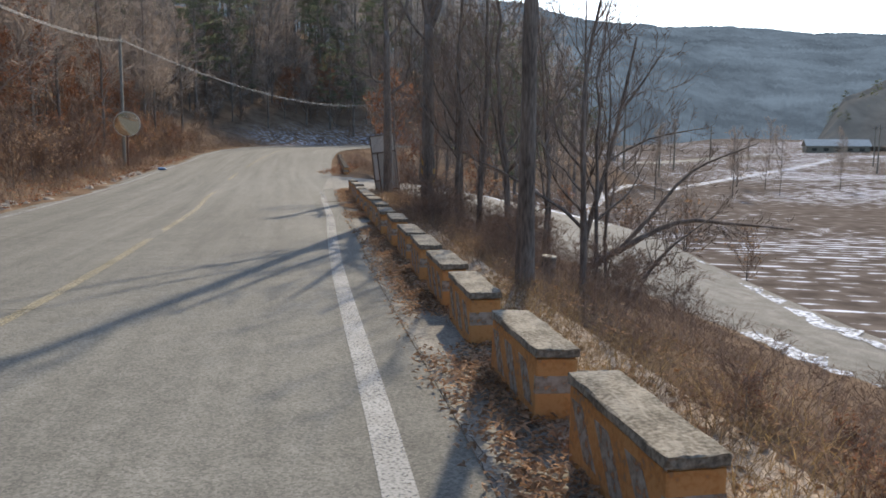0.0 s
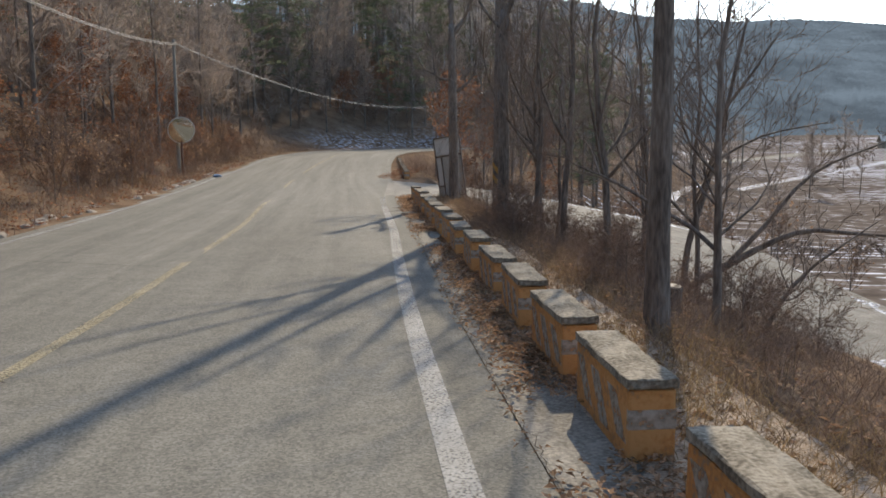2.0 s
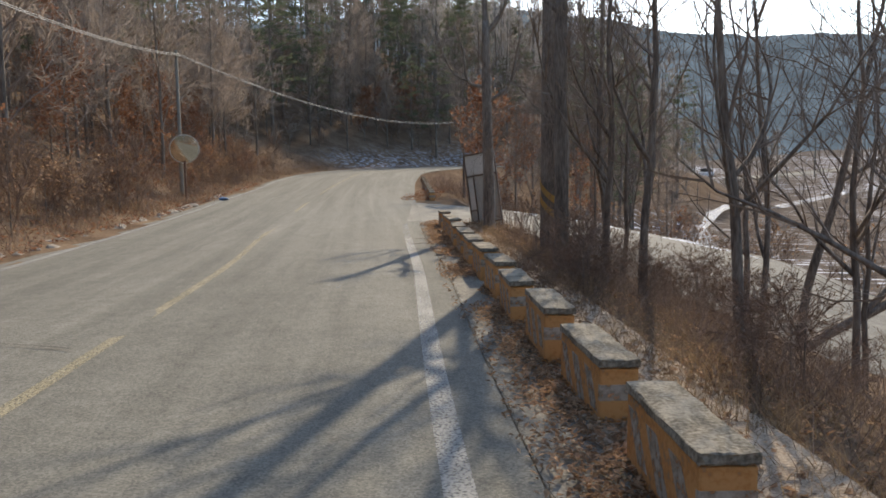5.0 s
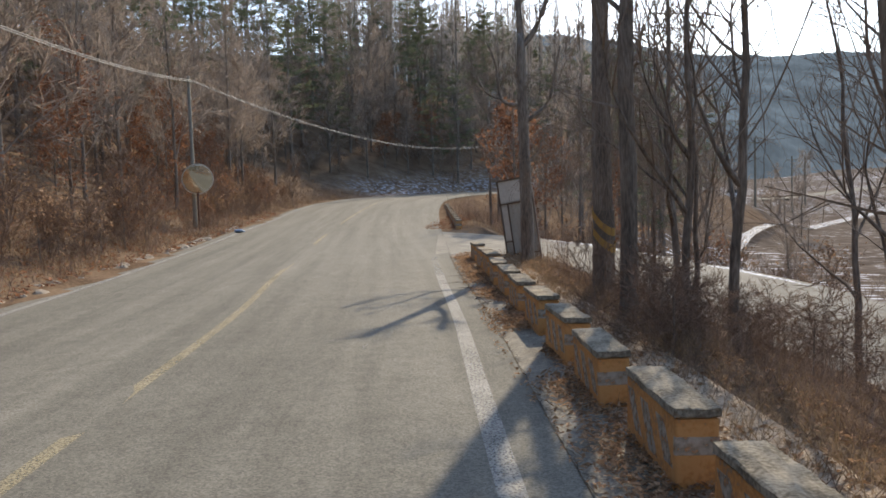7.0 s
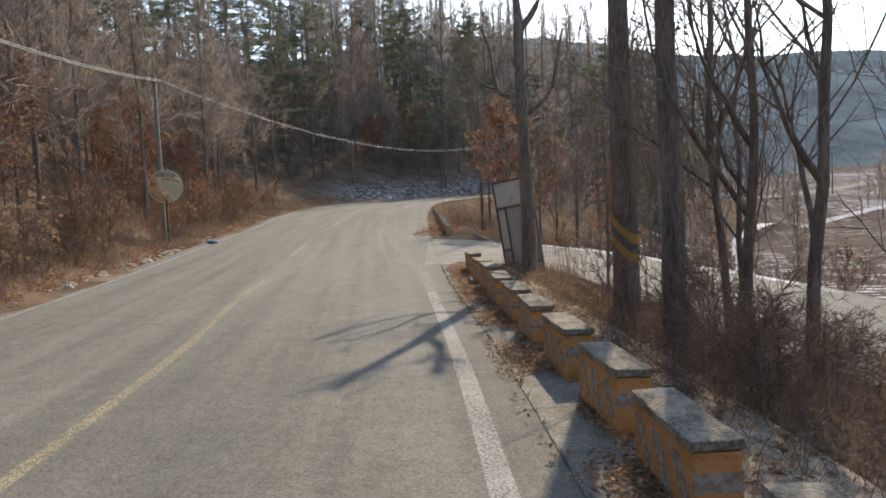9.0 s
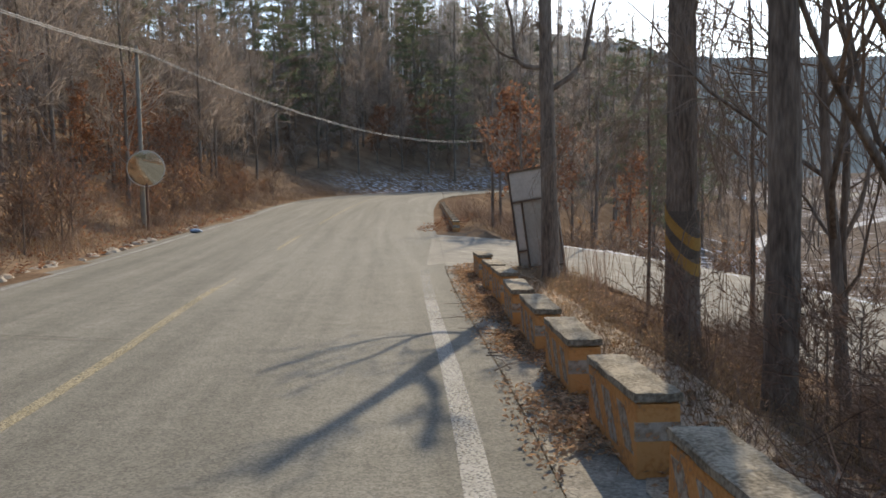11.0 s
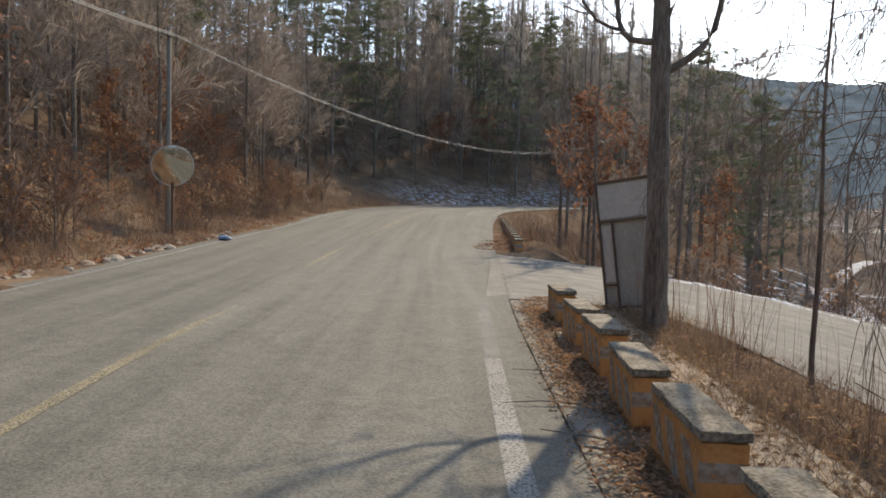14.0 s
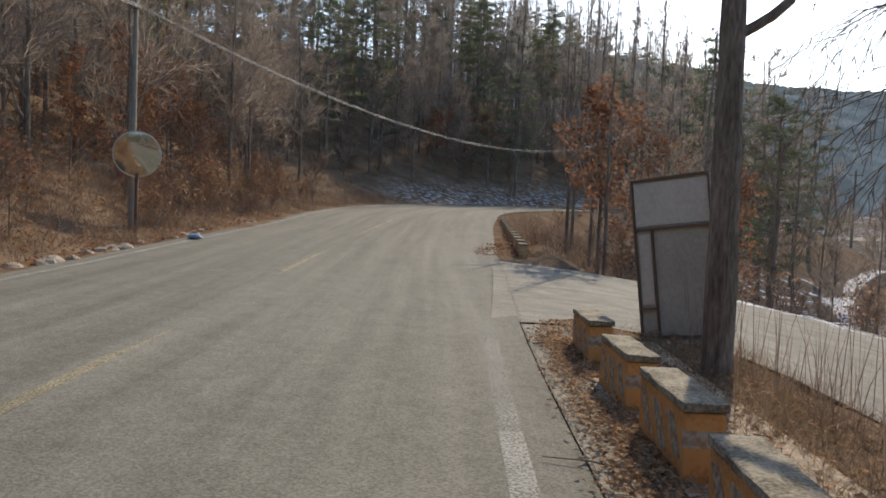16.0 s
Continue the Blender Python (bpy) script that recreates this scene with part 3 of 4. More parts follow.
def tree_thing(name, rng, label, category, group="", leaf=None, leaves=0, leaf_size=0.05, crown_mat=None, **kw):
    root = tagged(new(name), label, category, group)
    T, C, tips = grow(rng, **kw)
    link("trunk", T.v, T.f, M_BARK, root, smooth=True)
    if leaf and leaves:
        G = Geo()
        for i in range(leaves):
            c = rng.choice(tips) + Vector((rng.gauss(0, 0.12), rng.gauss(0, 0.12), rng.gauss(0, 0.12)))
            u = Vector((rng.gauss(0, 1), rng.gauss(0, 1), rng.gauss(0, 1))).normalized()
            w = u.orthogonal().normalized()
            s = leaf_size * rng.uniform(0.6, 1.3)
            G.quad(c, u * s, w * s * 0.6)
        link("foliage", G.v, G.f, leaf, root, "dry russet leaves")
    link("crown", C.v, C.f, crown_mat or M_TWIG, root)
    return root


def pine(rng, h=11.0, r0=0.16, bare=0.28):
    root = tagged(new("pine_tree"), "dark green pine with a bare lower trunk", "tree", "forest pines")
    T, B, N = Geo(), Geo(), Geo()
    lean = rng.uniform(-0.05, 0.05)
    pts = [Vector((lean * h * t + rng.uniform(-0.1, 0.1), rng.uniform(-0.12, 0.12), h * t)) for t in np.linspace(0, 1, 9)]
    T.tube(pts, [r0 * (1.1 - 0.95 * t) for t in np.linspace(0, 1, 9)], 7)
    for k in range(46):
        t = bare + (0.99 - bare) * (k // 3 * 3 + 1.5 * rng.random()) / 46
        i = min(int(t * 8), 7)
        p = pts[i].lerp(pts[i + 1], t * 8 - i)
        a = rng.uniform(0, 2 * math.pi)
        ln = h * 0.26 * (1.12 - t) ** 0.6 * rng.uniform(0.45, 1.2)
        tip = p + Vector((math.cos(a) * ln, math.sin(a) * ln, ln * rng.uniform(0.0, 0.3)))
        mid = p.lerp(tip, 0.5) + Vector((0, 0, -0.05 * ln))
        B.tube([p, mid, tip], [0.03, 0.02, 0.006], 3)
        for c in range(7):
            f = rng.uniform(0.35, 1.05)
            q = p.lerp(tip, f) + Vector((rng.gauss(0, 0.3 * f), rng.gauss(0, 0.3 * f), rng.gauss(0.05, 0.07)))
            for s in range(17):
                d = Vector((rng.gauss(0, 1), rng.gauss(0, 1), rng.gauss(0.45, 0.5))).normalized() * rng.uniform(0.16, 0.4)
                w = d.orthogonal().normalized() * 0.02
                q2 = q + Vector((rng.gauss(0, 0.1), rng.gauss(0, 0.1), rng.gauss(0, 0.03)))
                N.tri(q2 - w, q2 + w, q2 + d)
    link("trunk", T.v, T.f, M_BARK, root, smooth=True)
    link("branch", B.v, B.f, M_BARK, root)
    link("crown", N.v, N.f, M_NEEDLE, root)
    return root


# roadside trees on the bank
def stand(ob, x, y, turn=0, size=1.0, sink=0.12, tilt=(0, 0)):
    ob.matrix_basis = pose(x, y, hz(x, y) - sink, tilt[0], tilt[1], turn) @ Matrix.Diagonal((size, size, size, 1))
    return ob


def built_tree(name, label, seed, boughs, category="tree", group="roadside trees"):
    """A tree put together from boughs: (path, radius at its foot, radius at its end, shoots, their reach, where they begin)."""
    root = tagged(new(name), label, category, group)
    T, C = Geo(), Geo()
    for k, (path, r, r1, shoots, reach, begin) in enumerate(boughs):
        rng = random.Random(seed + k)
        pts = spline(path, 0.35)
        n = len(pts) - 1
        lumps = [1 + 0.05 * math.sin(i * 1.9 + seed) for i in range(n + 1)]
        T.tube(pts, [(r + (r1 - r) * i / n) * lumps[i] * (1.16 if k == 0 and i == 0 else 1) for i in range(n + 1)], 12 if k == 0 else 8, True)
        if shoots:
            _, c, _ = grow(rng, reach * 3, max(r1 * 1.6, 0.034), limbs=shoots + 2, first_at=begin, angle=46, reach=0.34, sub=6, twig=5, up=0.45, tw=0.0045, path=path)
            m = len(C.v)
            C.v += c.v
            C.f += [tuple(v + m for v in f) for f in c.f]
    link("trunk", T.v, T.f, M_BARK, root, smooth=True)
    link("crown", C.v, C.f, M_TWIG, root)
    return root


TALL_LABEL = "tall leafless roadside tree with dark rough bark"
stand(tree_thing("roadside_tree", random.Random(40), TALL_LABEL, "tree", "roadside trees", h=9.5, r0=0.108, limbs=10, first_at=0.34, angle=42, reach=0.28, sub=5, twig=4, fork=1, wob=0.02, tw=0.003), 0.95, 9.1)
stand(tree_thing("roadside_tree", random.Random(41), TALL_LABEL, "tree", "roadside trees", h=15, r0=0.185, limbs=15, first_at=0.34, angle=48, reach=0.22, sub=6, twig=5, fork=1, wob=0.02, tw=0.003), -0.43, 21.6)
stand(built_tree("roadside_tree", "leafless roadside tree topped above a narrow fork", 42, [
    ([(0, 0, 0), (0.02, 0, 1.6), (0.0, 0.02, 3.2), (0.03, 0, 4.3)], 0.118, 0.09, 3, 0.9, 0.6),
    ([(0.02, 0, 4.15), (0.24, 0.05, 4.7), (0.36, 0.1, 5.6), (0.5, 0.1, 7.0)], 0.06, 0.02, 9, 1.3, 0.2),
    ([(0.02, 0, 4.2), (-0.12, 0, 4.9), (-0.24, -0.1, 5.9), (-0.3, -0.1, 7.4)], 0.06, 0.02, 9, 1.3, 0.2),
    ([(0.0, 0, 3.9), (-0.4, 0.3, 4.4), (-0.75, 0.6, 5.2), (-1.0, 0.8, 6.2)], 0.035, 0.012, 8, 1.2, 0.2)]), -0.38, 18.1)
stand(built_tree("roadside_tree", "leafless roadside tree with upswept limbs beside the board", 47, [
    ([(0, 0, -0.1), (-0.02, 0, 1.5), (-0.04, 0, 2.9), (-0.06, 0, 4.2), (-0.06, 0.02, 5.3)], 0.16, 0.095, 4, 0.9, 0.75),
    ([(-0.06, 0.02, 5.15), (-0.1, 0.05, 5.9), (-0.14, 0.05, 6.6)], 0.085, 0.06, 5, 0.8, 0.4),
    ([(-0.05, 0.02, 5.0), (0.18, 0.02, 5.25), (0.42, 0.05, 5.7), (0.6, 0.1, 6.3)], 0.07, 0.05, 6, 0.8, 0.4),
    ([(-0.04, 0, 3.3), (0.3, 0, 3.5), (0.58, 0.05, 3.85), (0.7, 0.1, 4.5), (0.82, 0.1, 5.0)], 0.06, 0.02, 9, 0.9, 0.4),
    ([(-0.06, 0, 3.7), (-0.42, 0.05, 3.74), (-0.58, 0.1, 4.0), (-0.64, 0.1, 4.6), (-0.85, 0.1, 5.2)], 0.05, 0.016, 10, 1.0, 0.35),
    ([(-0.5, 0.05, 3.85), (-0.85, 0.1, 4.0), (-1.15, 0.15, 4.5), (-1.3, 0.15, 5.1)], 0.026, 0.01, 6, 0.8, 0.3)]), -1.82, 26.3)
SMALL = [(0.45, 19.2, 6.5, 0.055), (0.35, 17.9, 6, 0.06), (0.8, 17.6, 6.5, 0.07), (1.1, 13.5, 5.2, 0.06), (1.9, 10.8, 4.6, 0.05), (2.6, 14.6, 5, 0.045), (2.0, 16.0, 5.5, 0.045), (2.4, 18.0, 5, 0.05), (0.9, 20.6, 5, 0.05), (3.3, 16.0, 5, 0.04), (2.5, 12.9, 4.6, 0.04)]
SMALL = [q for q in SMALL if q[1] > 28 or q[0] < lerp(sorted((p.y, p.x) for p in SIDE_NEAR), q[1]) - 0.2]
for i, (x, y, h, r) in enumerate(SMALL):
    rng = random.Random(70 + i)
    stand(tree_thing("young_tree", rng, "thin leafless young tree with forking stems on the bank", "tree", "bank saplings", h=h * 1.1, r0=r, limbs=15, first_at=0.2, angle=42, reach=0.38, sub=7, twig=6, lean=(rng.uniform(-0.01, 0.06), rng.uniform(-0.03, 0.03)), fork=1, wob=0.24, up=0.5, tw=0.0036), x, y, rng.uniform(0, 360))

# forest on the hill: a few kinds, copied
rngf = random.Random(11)
KINDS = []
for i in range(5):
    KINDS.append(tree_thing("bare_tree", random.Random(100 + i), "leafless grey-brown forest tree", "tree", "forest trees", h=9.5 + i * 0.4, r0=0.1, limbs=20, first_at=0.16, angle=44, reach=0.34, sub=9, twig=9, crown_mat=M_TWIG_PALE if i % 2 else M_TWIG_WOOD, wob=0.09, tw=0.015))
OAKS = []
for i in range(3):
    OAKS.append(tree_thing("oak_tree", random.Random(120 + i), "small oak keeping its dry russet leaves", "tree", "forest oaks", h=4.6 + i * 0.5, r0=0.06, limbs=14, first_at=0.12, angle=46, reach=0.4, sub=5, twig=4, leaf=M_OAKLEAF, leaves=1300, leaf_size=0.05, tw=0.009, crown_mat=M_TWIG_WOOD))
SHRUBS = []
for i in range(4):
    SHRUBS.append(tree_thing("shrub", random.Random(130 + i), "low twiggy shrub with curled brown leaves", "shrub", "verge shrubs", h=1.5, r0=0.02, limbs=16, first_at=0.03, angle=45, reach=0.75, sub=5, twig=5, leaf=M_OAKLEAF if i < 2 else M_LITTER, leaves=260 if i < 3 else 90, leaf_size=0.036, tw=0.006, crown_mat=M_BRUSH))
SLENDER = []
for i in range(3):
    SLENDER.append(tree_thing("slender_tree", random.Random(150 + i), "tall slender leafless tree on the hillside", "tree", "hillside trees", h=14.5 + i, r0=0.12, limbs=26, first_at=0.34, angle=36, reach=0.15, sub=7, twig=6, crown_mat=M_TWIG_HAZE, wob=0.03, up=0.5, tw=0.014))
OPEN = []
for i in range(2):
    OPEN.append(tree_thing("open_tree", random.Random(180 + i), "airy leafless tree beside the road junction", "tree", "junction trees", h=8.8 + i, r0=0.085, limbs=15, first_at=0.3, angle=42, reach=0.27, sub=5, twig=4, crown_mat=M_TWIG_WOOD, wob=0.05, tw=0.007))
THICKET = []
for i in range(3):
    THICKET.append(tree_thing("thicket_shrub", random.Random(160 + i), "dense leafless thicket shrub under the trees", "shrub", "forest undergrowth", h=2.4, r0=0.025, limbs=16, first_at=0.03, angle=40, reach=0.6, sub=6, twig=7, tw=0.011, crown_mat=M_TWIG_PALE if i else M_BRUSH))
TWIGGY = []
for i in range(3):
    TWIGGY.append(tree_thing("bramble", random.Random(170 + i), "tangled leafless bramble on the bank", "shrub", "bank brambles", h=1.0, r0=0.012, limbs=18, first_at=0.02, angle=55, reach=0.9, sub=6, twig=6, up=-0.1, tw=0.0035, crown_mat=M_BRUSH))
PINES = [pine(random.Random(140 + i), 11.5 + i) for i in range(3)]
PLACED = []
used = set()
WISH = []


def plant(kind, x, y, size):
    WISH.append((kind, x, y, size, rngf.uniform(0, 360)))


def scatter(n, y0, y1, d0, d1, gap, pick, s0=0.75, s1=1.2, power=1.0):
    made = 0
    ks = [k for k in range(2, len(LEFT) - 2) if y0 <= LEFT[k].y <= y1]
    for tries in range(n * 8):
        if made >= n:
            break
        k = rngf.choice(ks)
        t = (LEFT[k + 1] - LEFT[k - 1]).normalized()
        p = LEFT[k] + Vector((-t.y, t.x, 0)) * (d0 + (d1 - d0) * rngf.random() ** power) + t * rngf.uniform(-0.5, 0.5)
        if any((a - p.x) ** 2 + (b - p.y) ** 2 < gap * gap for a, b in PLACED):
            continue
        PLACED.append((p.x, p.y))
        made += 1
        plant(rngf.choice(pick), p.x, p.y, rngf.uniform(s0, s1))


scatter(56, 4, 66, 3.2, 8, 1.3, KINDS + KINDS + KINDS + OAKS + OAKS, 0.6, 1.0)
scatter(84, 6, 92, 7, 18, 1.7, KINDS * 2 + OAKS + PINES * 2, 0.8, 1.15)
scatter(70, 20, 110, 16, 42, 2.2, KINDS + KINDS + PINES + PINES, 0.85, 1.25)
scatter(34, 66, 150, 3, 12, 1.6, KINDS + KINDS + PINES, 0.7, 1.05)
scatter(24, 110, 190, 20, 60, 2.4, KINDS + PINES, 0.9, 1.3)
scatter(64, 76, 140, 8, 40, 2.2, SLENDER * 3 + KINDS + PINES * 2, 1.0, 1.45)
scatter(36, 50, 92, 10, 36, 2.0, KINDS + PINES, 1.15, 1.55)
scatter(34, -16, 6, 4, 30, 2.2, KINDS + PINES + OAKS, 0.8, 1.1)
scatter(125, 8, 62, 1.3, 6.5, 0.5, SHRUBS + SHRUBS[2:] + THICKET[:1], 0.5, 1.0, 1.4)
scatter(190, 14, 112, 5, 30, 0.9, THICKET, 0.7, 1.5)
scatter(110, 86, 185, 3, 60, 2.0, SLENDER * 3 + PINES, 1.0, 1.5)
scatter(26, 90, 140, 8, 45, 2.0, SLENDER, 1.25, 1.6)
scatter(30, 98, 150, 2.5, 14, 1.8, SLENDER, 1.1, 1.5)
# clump beyond the junction
for x, y, k, z in [(-4.0, 46.5, OPEN[0], 0.85), (-2.7, 43.6, OPEN[1], 0.8), (-2.9, 44.8, OAKS[0], 1.25), (-3.2, 49, OPEN[1], 0.9), (-1.4, 46.5, OAKS[1], 1.1), (-4.0, 53, OPEN[0], 0.95), (-0.5, 51, KINDS[1], 0.8), (2, 49, OAKS[2], 1.0), (0.1, 44.2, OPEN[0], 1.05), (3.4, 46, OPEN[1], 0.8), (5.0, 57, PINES[1], 0.92), (1, 60, KINDS[2], 1.1), (6.4, 64, PINES[0], 0.95),
                   (9, 62, KINDS[0], 0.6), (3, 68, PINES[1], 1.1), (11, 72, KINDS[1], 0.9), (7.5, 70, KINDS[3], 1.1), (8, 54, SHRUBS[0], 1.6), (-0.6, 43.2, SHRUBS[3], 1.2), (0.8, 42.6, SHRUBS[2], 1.2), (2.6, 42.4, SHRUBS[3], 1.3), (4.4, 42, SHRUBS[3], 1.4), (-2.2, 42.6, SHRUBS[1], 1.0), (6.2, 40.6, SHRUBS[3], 1.4), (8.6, 38, SHRUBS[2], 1.4), (10.6, 35, SHRUBS[3], 1.5), (11.8, 31, SHRUBS[3], 1.3), (6, 46, KINDS[4], 0.55), (9, 44, KINDS[3], 0.5), (12, 40, KINDS[2], 0.45), (5, 79, PINES[2], 1.15), (9, 83, KINDS[4], 1.4), (14, 88, PINES[0], 1.1), (6.5, 75, KINDS[0], 1.3), (11, 80, KINDS[2], 1.3), (8, 76, PINES[1], 1.1)]:
    plant(k, x, y, z)
for i in range(60):
    x, y = rngf.uniform(-5.5, 13), rngf.uniform(42, 62)
    if x > -5.2 - (y - 42) * 0.16 + 1.9:
        plant(rngf.choice(THICKET + SHRUBS[2:]), x, y, rngf.uniform(0.45, 0.9))
# rows of trees across the valley
for i in range(34):
    a = rngf.uniform(0.12, 0.62)
    d = rngf.choice([95, 120, 150, 190, 240, 300]) + rngf.uniform(-8, 8)
    plant(rngf.choice(KINDS), d * math.sin(a), d * math.cos(a), rngf.uniform(0.5, 0.95))
# bushes and saplings among the roadside trees
for i in range(90):
    y = rngf.uniform(2.0, 21.5)
    x = lerp([(2.1, 0.89), (27.15, -3.22)], y) + rngf.uniform(0.9, 4.6)
    if x < lerp(sorted((p.y, p.x) for p in SIDE_NEAR), y) - 0.6:
        plant(rngf.choice(TWIGGY), x, y, rngf.uniform(0.5, 1.0) * (0.5 if y < 11 else 1))
# leafy shrubs on the bank beside the start
for i in range(9):
    y = rngf.uniform(2.2, 4.6)
    plant(rngf.choice(SHRUBS[:2]), block_x(y) + rngf.uniform(0.9, 1.7), y, rngf.uniform(0.18, 0.28))
# wood on the far side of the valley road, behind the walker
for i in range(46):
    plant(rngf.choice(PINES), rngf.uniform(-14, 30), rngf.uniform(-60, -20), rngf.uniform(0.9, 1.4))
WISH = [w for w in WISH if not (math.hypot(w[1] + 13.8, w[2] - 35.6) < 2.6 and w[0] not in KINDS) and math.hypot(w[1] + 14.3, w[2] - 36.6) > 1.0]
HEIGHTS = height(np.array([w[1] for w in WISH]), np.array([w[2] for w in WISH]))
for (kind, x, y, size, turn), z in zip(WISH, HEIGHTS):
    ob = kind
    if kind in used:
        ob = copy_thing(kind, Matrix())
    used.add(kind)
    ob.matrix_basis = pose(x, y, float(z) - 0.12, 0, 0, turn) @ Matrix.Diagonal((size, size, size, 1))

# limbs and hanging twigs that reach over the bank
for seed, x, y, path, r, hh, upward in [
        (302, 3.1, 13.2, [(0, 0, -0.3), (0.25, 0, 0.35), (0.7, 0, 0.9), (1.5, 0, 1.5)], 0.05, 2.6, 0.2)]:
    ob = tree_thing("leaning_tree", random.Random(seed), "crooked leafless tree leaning out over the slope", "tree", h=hh, r0=r, limbs=17, first_at=0.25, angle=55, reach=0.36, sub=7, twig=6, up=upward, tw=0.005, path=path)
    stand(ob, x, y, sink=0.0)
stand(built_tree("leaning_tree", "crooked leafless tree with a long limb leaning over the slope", 320, [
    ([(0, 0, -0.2), (0.1, 0.1, 0.9), (0.45, 0.1, 2.2), (0.76, 0.1, 3.65), (1.05, 0.1, 5.2)], 0.075, 0.025, 13, 1.5, 0.3),
    ([(0, 0, -0.2), (0.1, 0, 0.1), (0.81, 0, 0.53), (2.1, 0, 1.17), (3.2, 0, 1.15), (4.6, -0.2, 1.05)], 0.1, 0.014, 18, 0.95, 0.3),
    ([(0.81, 0, 0.53), (1.5, 0, 1.3), (2.4, 0.1, 2.3), (3.9, 0.2, 2.95)], 0.055, 0.012, 12, 0.95, 0.2),
    ([(0.76, 0.1, 3.6), (1.2, 0.1, 4.2), (1.7, 0.1, 5.0)], 0.035, 0.012, 7, 1.1, 0.2),
    ([(0.5, 0.1, 2.5), (1.4, 0.1, 3.0), (2.6, 0.1, 3.25)], 0.03, 0.01, 8, 1.0, 0.2)], group=""), 3.12, 17.9, sink=0.0)
ob = tree_thing("weeping_tree", random.Random(310), "leafless tree hung with drooping vines and twigs", "tree", h=6.0, r0=0.035, limbs=26, first_at=0.35, angle=50, reach=0.4, sub=10, twig=8, up=-1.3, tw=0.004, wob=0.1)
stand(ob, 0.5, 22.3)
ob = tree_thing("weeping_tree", random.Random(311), "leafless tree hung with drooping vines and twigs", "tree", h=5.5, r0=0.03, limbs=24, first_at=0.4, angle=50, reach=0.4, sub=10, twig=8, up=-1.3, tw=0.004, wob=0.1)
stand(ob, -0.45, 24.3)


def hanging_vines(x, y, count, seed):
    """Slack stems that hang beside a trunk from its crown to the brush below."""
    rng = random.Random(seed)
    root = tagged(new("hanging_vine"), "tangle of bare vines hanging beside a roadside tree", "vine")
    root.matrix_basis = pose(x, y, hz(x, y))
    for k in range(count):
        G = Geo()
        p = Vector((abs(rng.gauss(0.1, 0.75)) + 0.12, rng.gauss(-0.15, 0.5), rng.uniform(2.0, 6.0)))
        d = Vector((rng.gauss(0, 0.5), rng.gauss(0, 0.5), rng.uniform(-0.6, 0.3))).normalized()
        pts = [p.copy()]
        end = rng.uniform(0.1, 1.8)
        while p.z > end and len(pts) < 26:
            d = (d * 0.75 + Vector((rng.gauss(0, 0.22), rng.gauss(0, 0.22), -0.3))).normalized()
            p = p + d * 0.22
            pts.append(p.copy())
        r = rng.choice((0.004, 0.005, 0.007, 0.011))
        if len(pts) > 2:
            pts.insert(0, pts[0].lerp(Vector((0, 0, pts[0].z + 0.3)), 0.5))
            G.tube(pts, [r * (1 - 0.5 * i / len(pts)) for i in range(len(pts))], 4)
            for i in range(2, len(pts) - 1, 2):
                w = Vector((rng.gauss(0, 1), rng.gauss(0, 1), rng.gauss(-0.3, 0.6))).normalized()
                G.tube([pts[i], pts[i] + w * 0.12, pts[i] + w * 0.2 + Vector((0, 0, -0.12))], [0.0035, 0.003, 0.002], 3)
            link("stem", G.v, G.f, M_TWIG, root)


hanging_vines(-0.43, 21.6, 90, 330)

# ---- undergrowth ----
def tuft_field(name, label, mat, spots, rng, blades, h, spread, lean, width=0.006, bend=0.4):
    G = Geo()
    HZ = height(np.array([p[0] for p in spots]), np.array([p[1] for p in spots]))
    for (x, y, s), z in zip(spots, HZ):
        z = float(z) - 0.02
        for b in range(blades):
            p = Vector((x + rng.gauss(0, spread), y + rng.gauss(0, spread), z))
            a = rng.uniform(0, 2 * math.pi)
            hh = h * s * rng.uniform(0.4, 1.2)
            ln = lean * rng.random() * hh
            tip = p + Vector((math.cos(a) * ln, math.sin(a) * ln, hh))
            mid = p.lerp(tip, 0.55) + Vector((-math.cos(a), -math.sin(a), 0)) * ln * bend * 0.4
            w = Vector((-math.sin(a + 1), math.cos(a + 1), 0)) * width
            base = len(G.v)
            G.v += [p - w, p + w, mid + w * 0.8, mid - w * 0.8, tip]
            G.f += [(base, base + 1, base + 2, base + 3), (base + 3, base + 2, base + 4)]
    return tagged(link(name, G.v, G.f, mat), label, kind="stuff")


def off_side_road(x, y, gap=0.3):
    q = sorted((p.y, p.x) for p in SIDE_NEAR)
    return y > 28.2 or x < lerp(q, y) - gap


rngu = random.Random(21)
bank_spots, brush_spots, left_spots, left_brush, far_brush = [], [], [], [], []
for i in range(520):
    y = rngu.uniform(1.5, 28)
    x = block_x(y) + 0.4 + abs(rngu.gauss(0, 0.7))
    bank_spots.append((x, y, rngu.uniform(0.5, 1.2)))
for i in range(600):
    y = rngu.uniform(1.0, 29)
    x = block_x(y) + 1.0 + abs(rngu.gauss(0, 1.6))
    brush_spots.append((x, y, rngu.uniform(0.5, 1.2)))
for i in range(1400):
    k = rngu.randrange(4, 90)
    k = min(k, len(LEFT) - 2)
    t = (LEFT[k + 1] - LEFT[k - 1]).normalized()
    p = LEFT[k] + Vector((-t.y, t.x, 0)) * (0.9 + abs(rngu.gauss(0, 2.6))) + t * rngu.uniform(-0.5, 0.5)
    (left_spots if rngu.random() < 0.55 else left_brush).append((p.x, p.y, rngu.uniform(0.5, 1.3)))
for i in range(420):
    y = rngu.uniform(41.8, 60)
    x = rngu.uniform(-5.3 - (y - 42) * 0.16 + 1.0, 12)
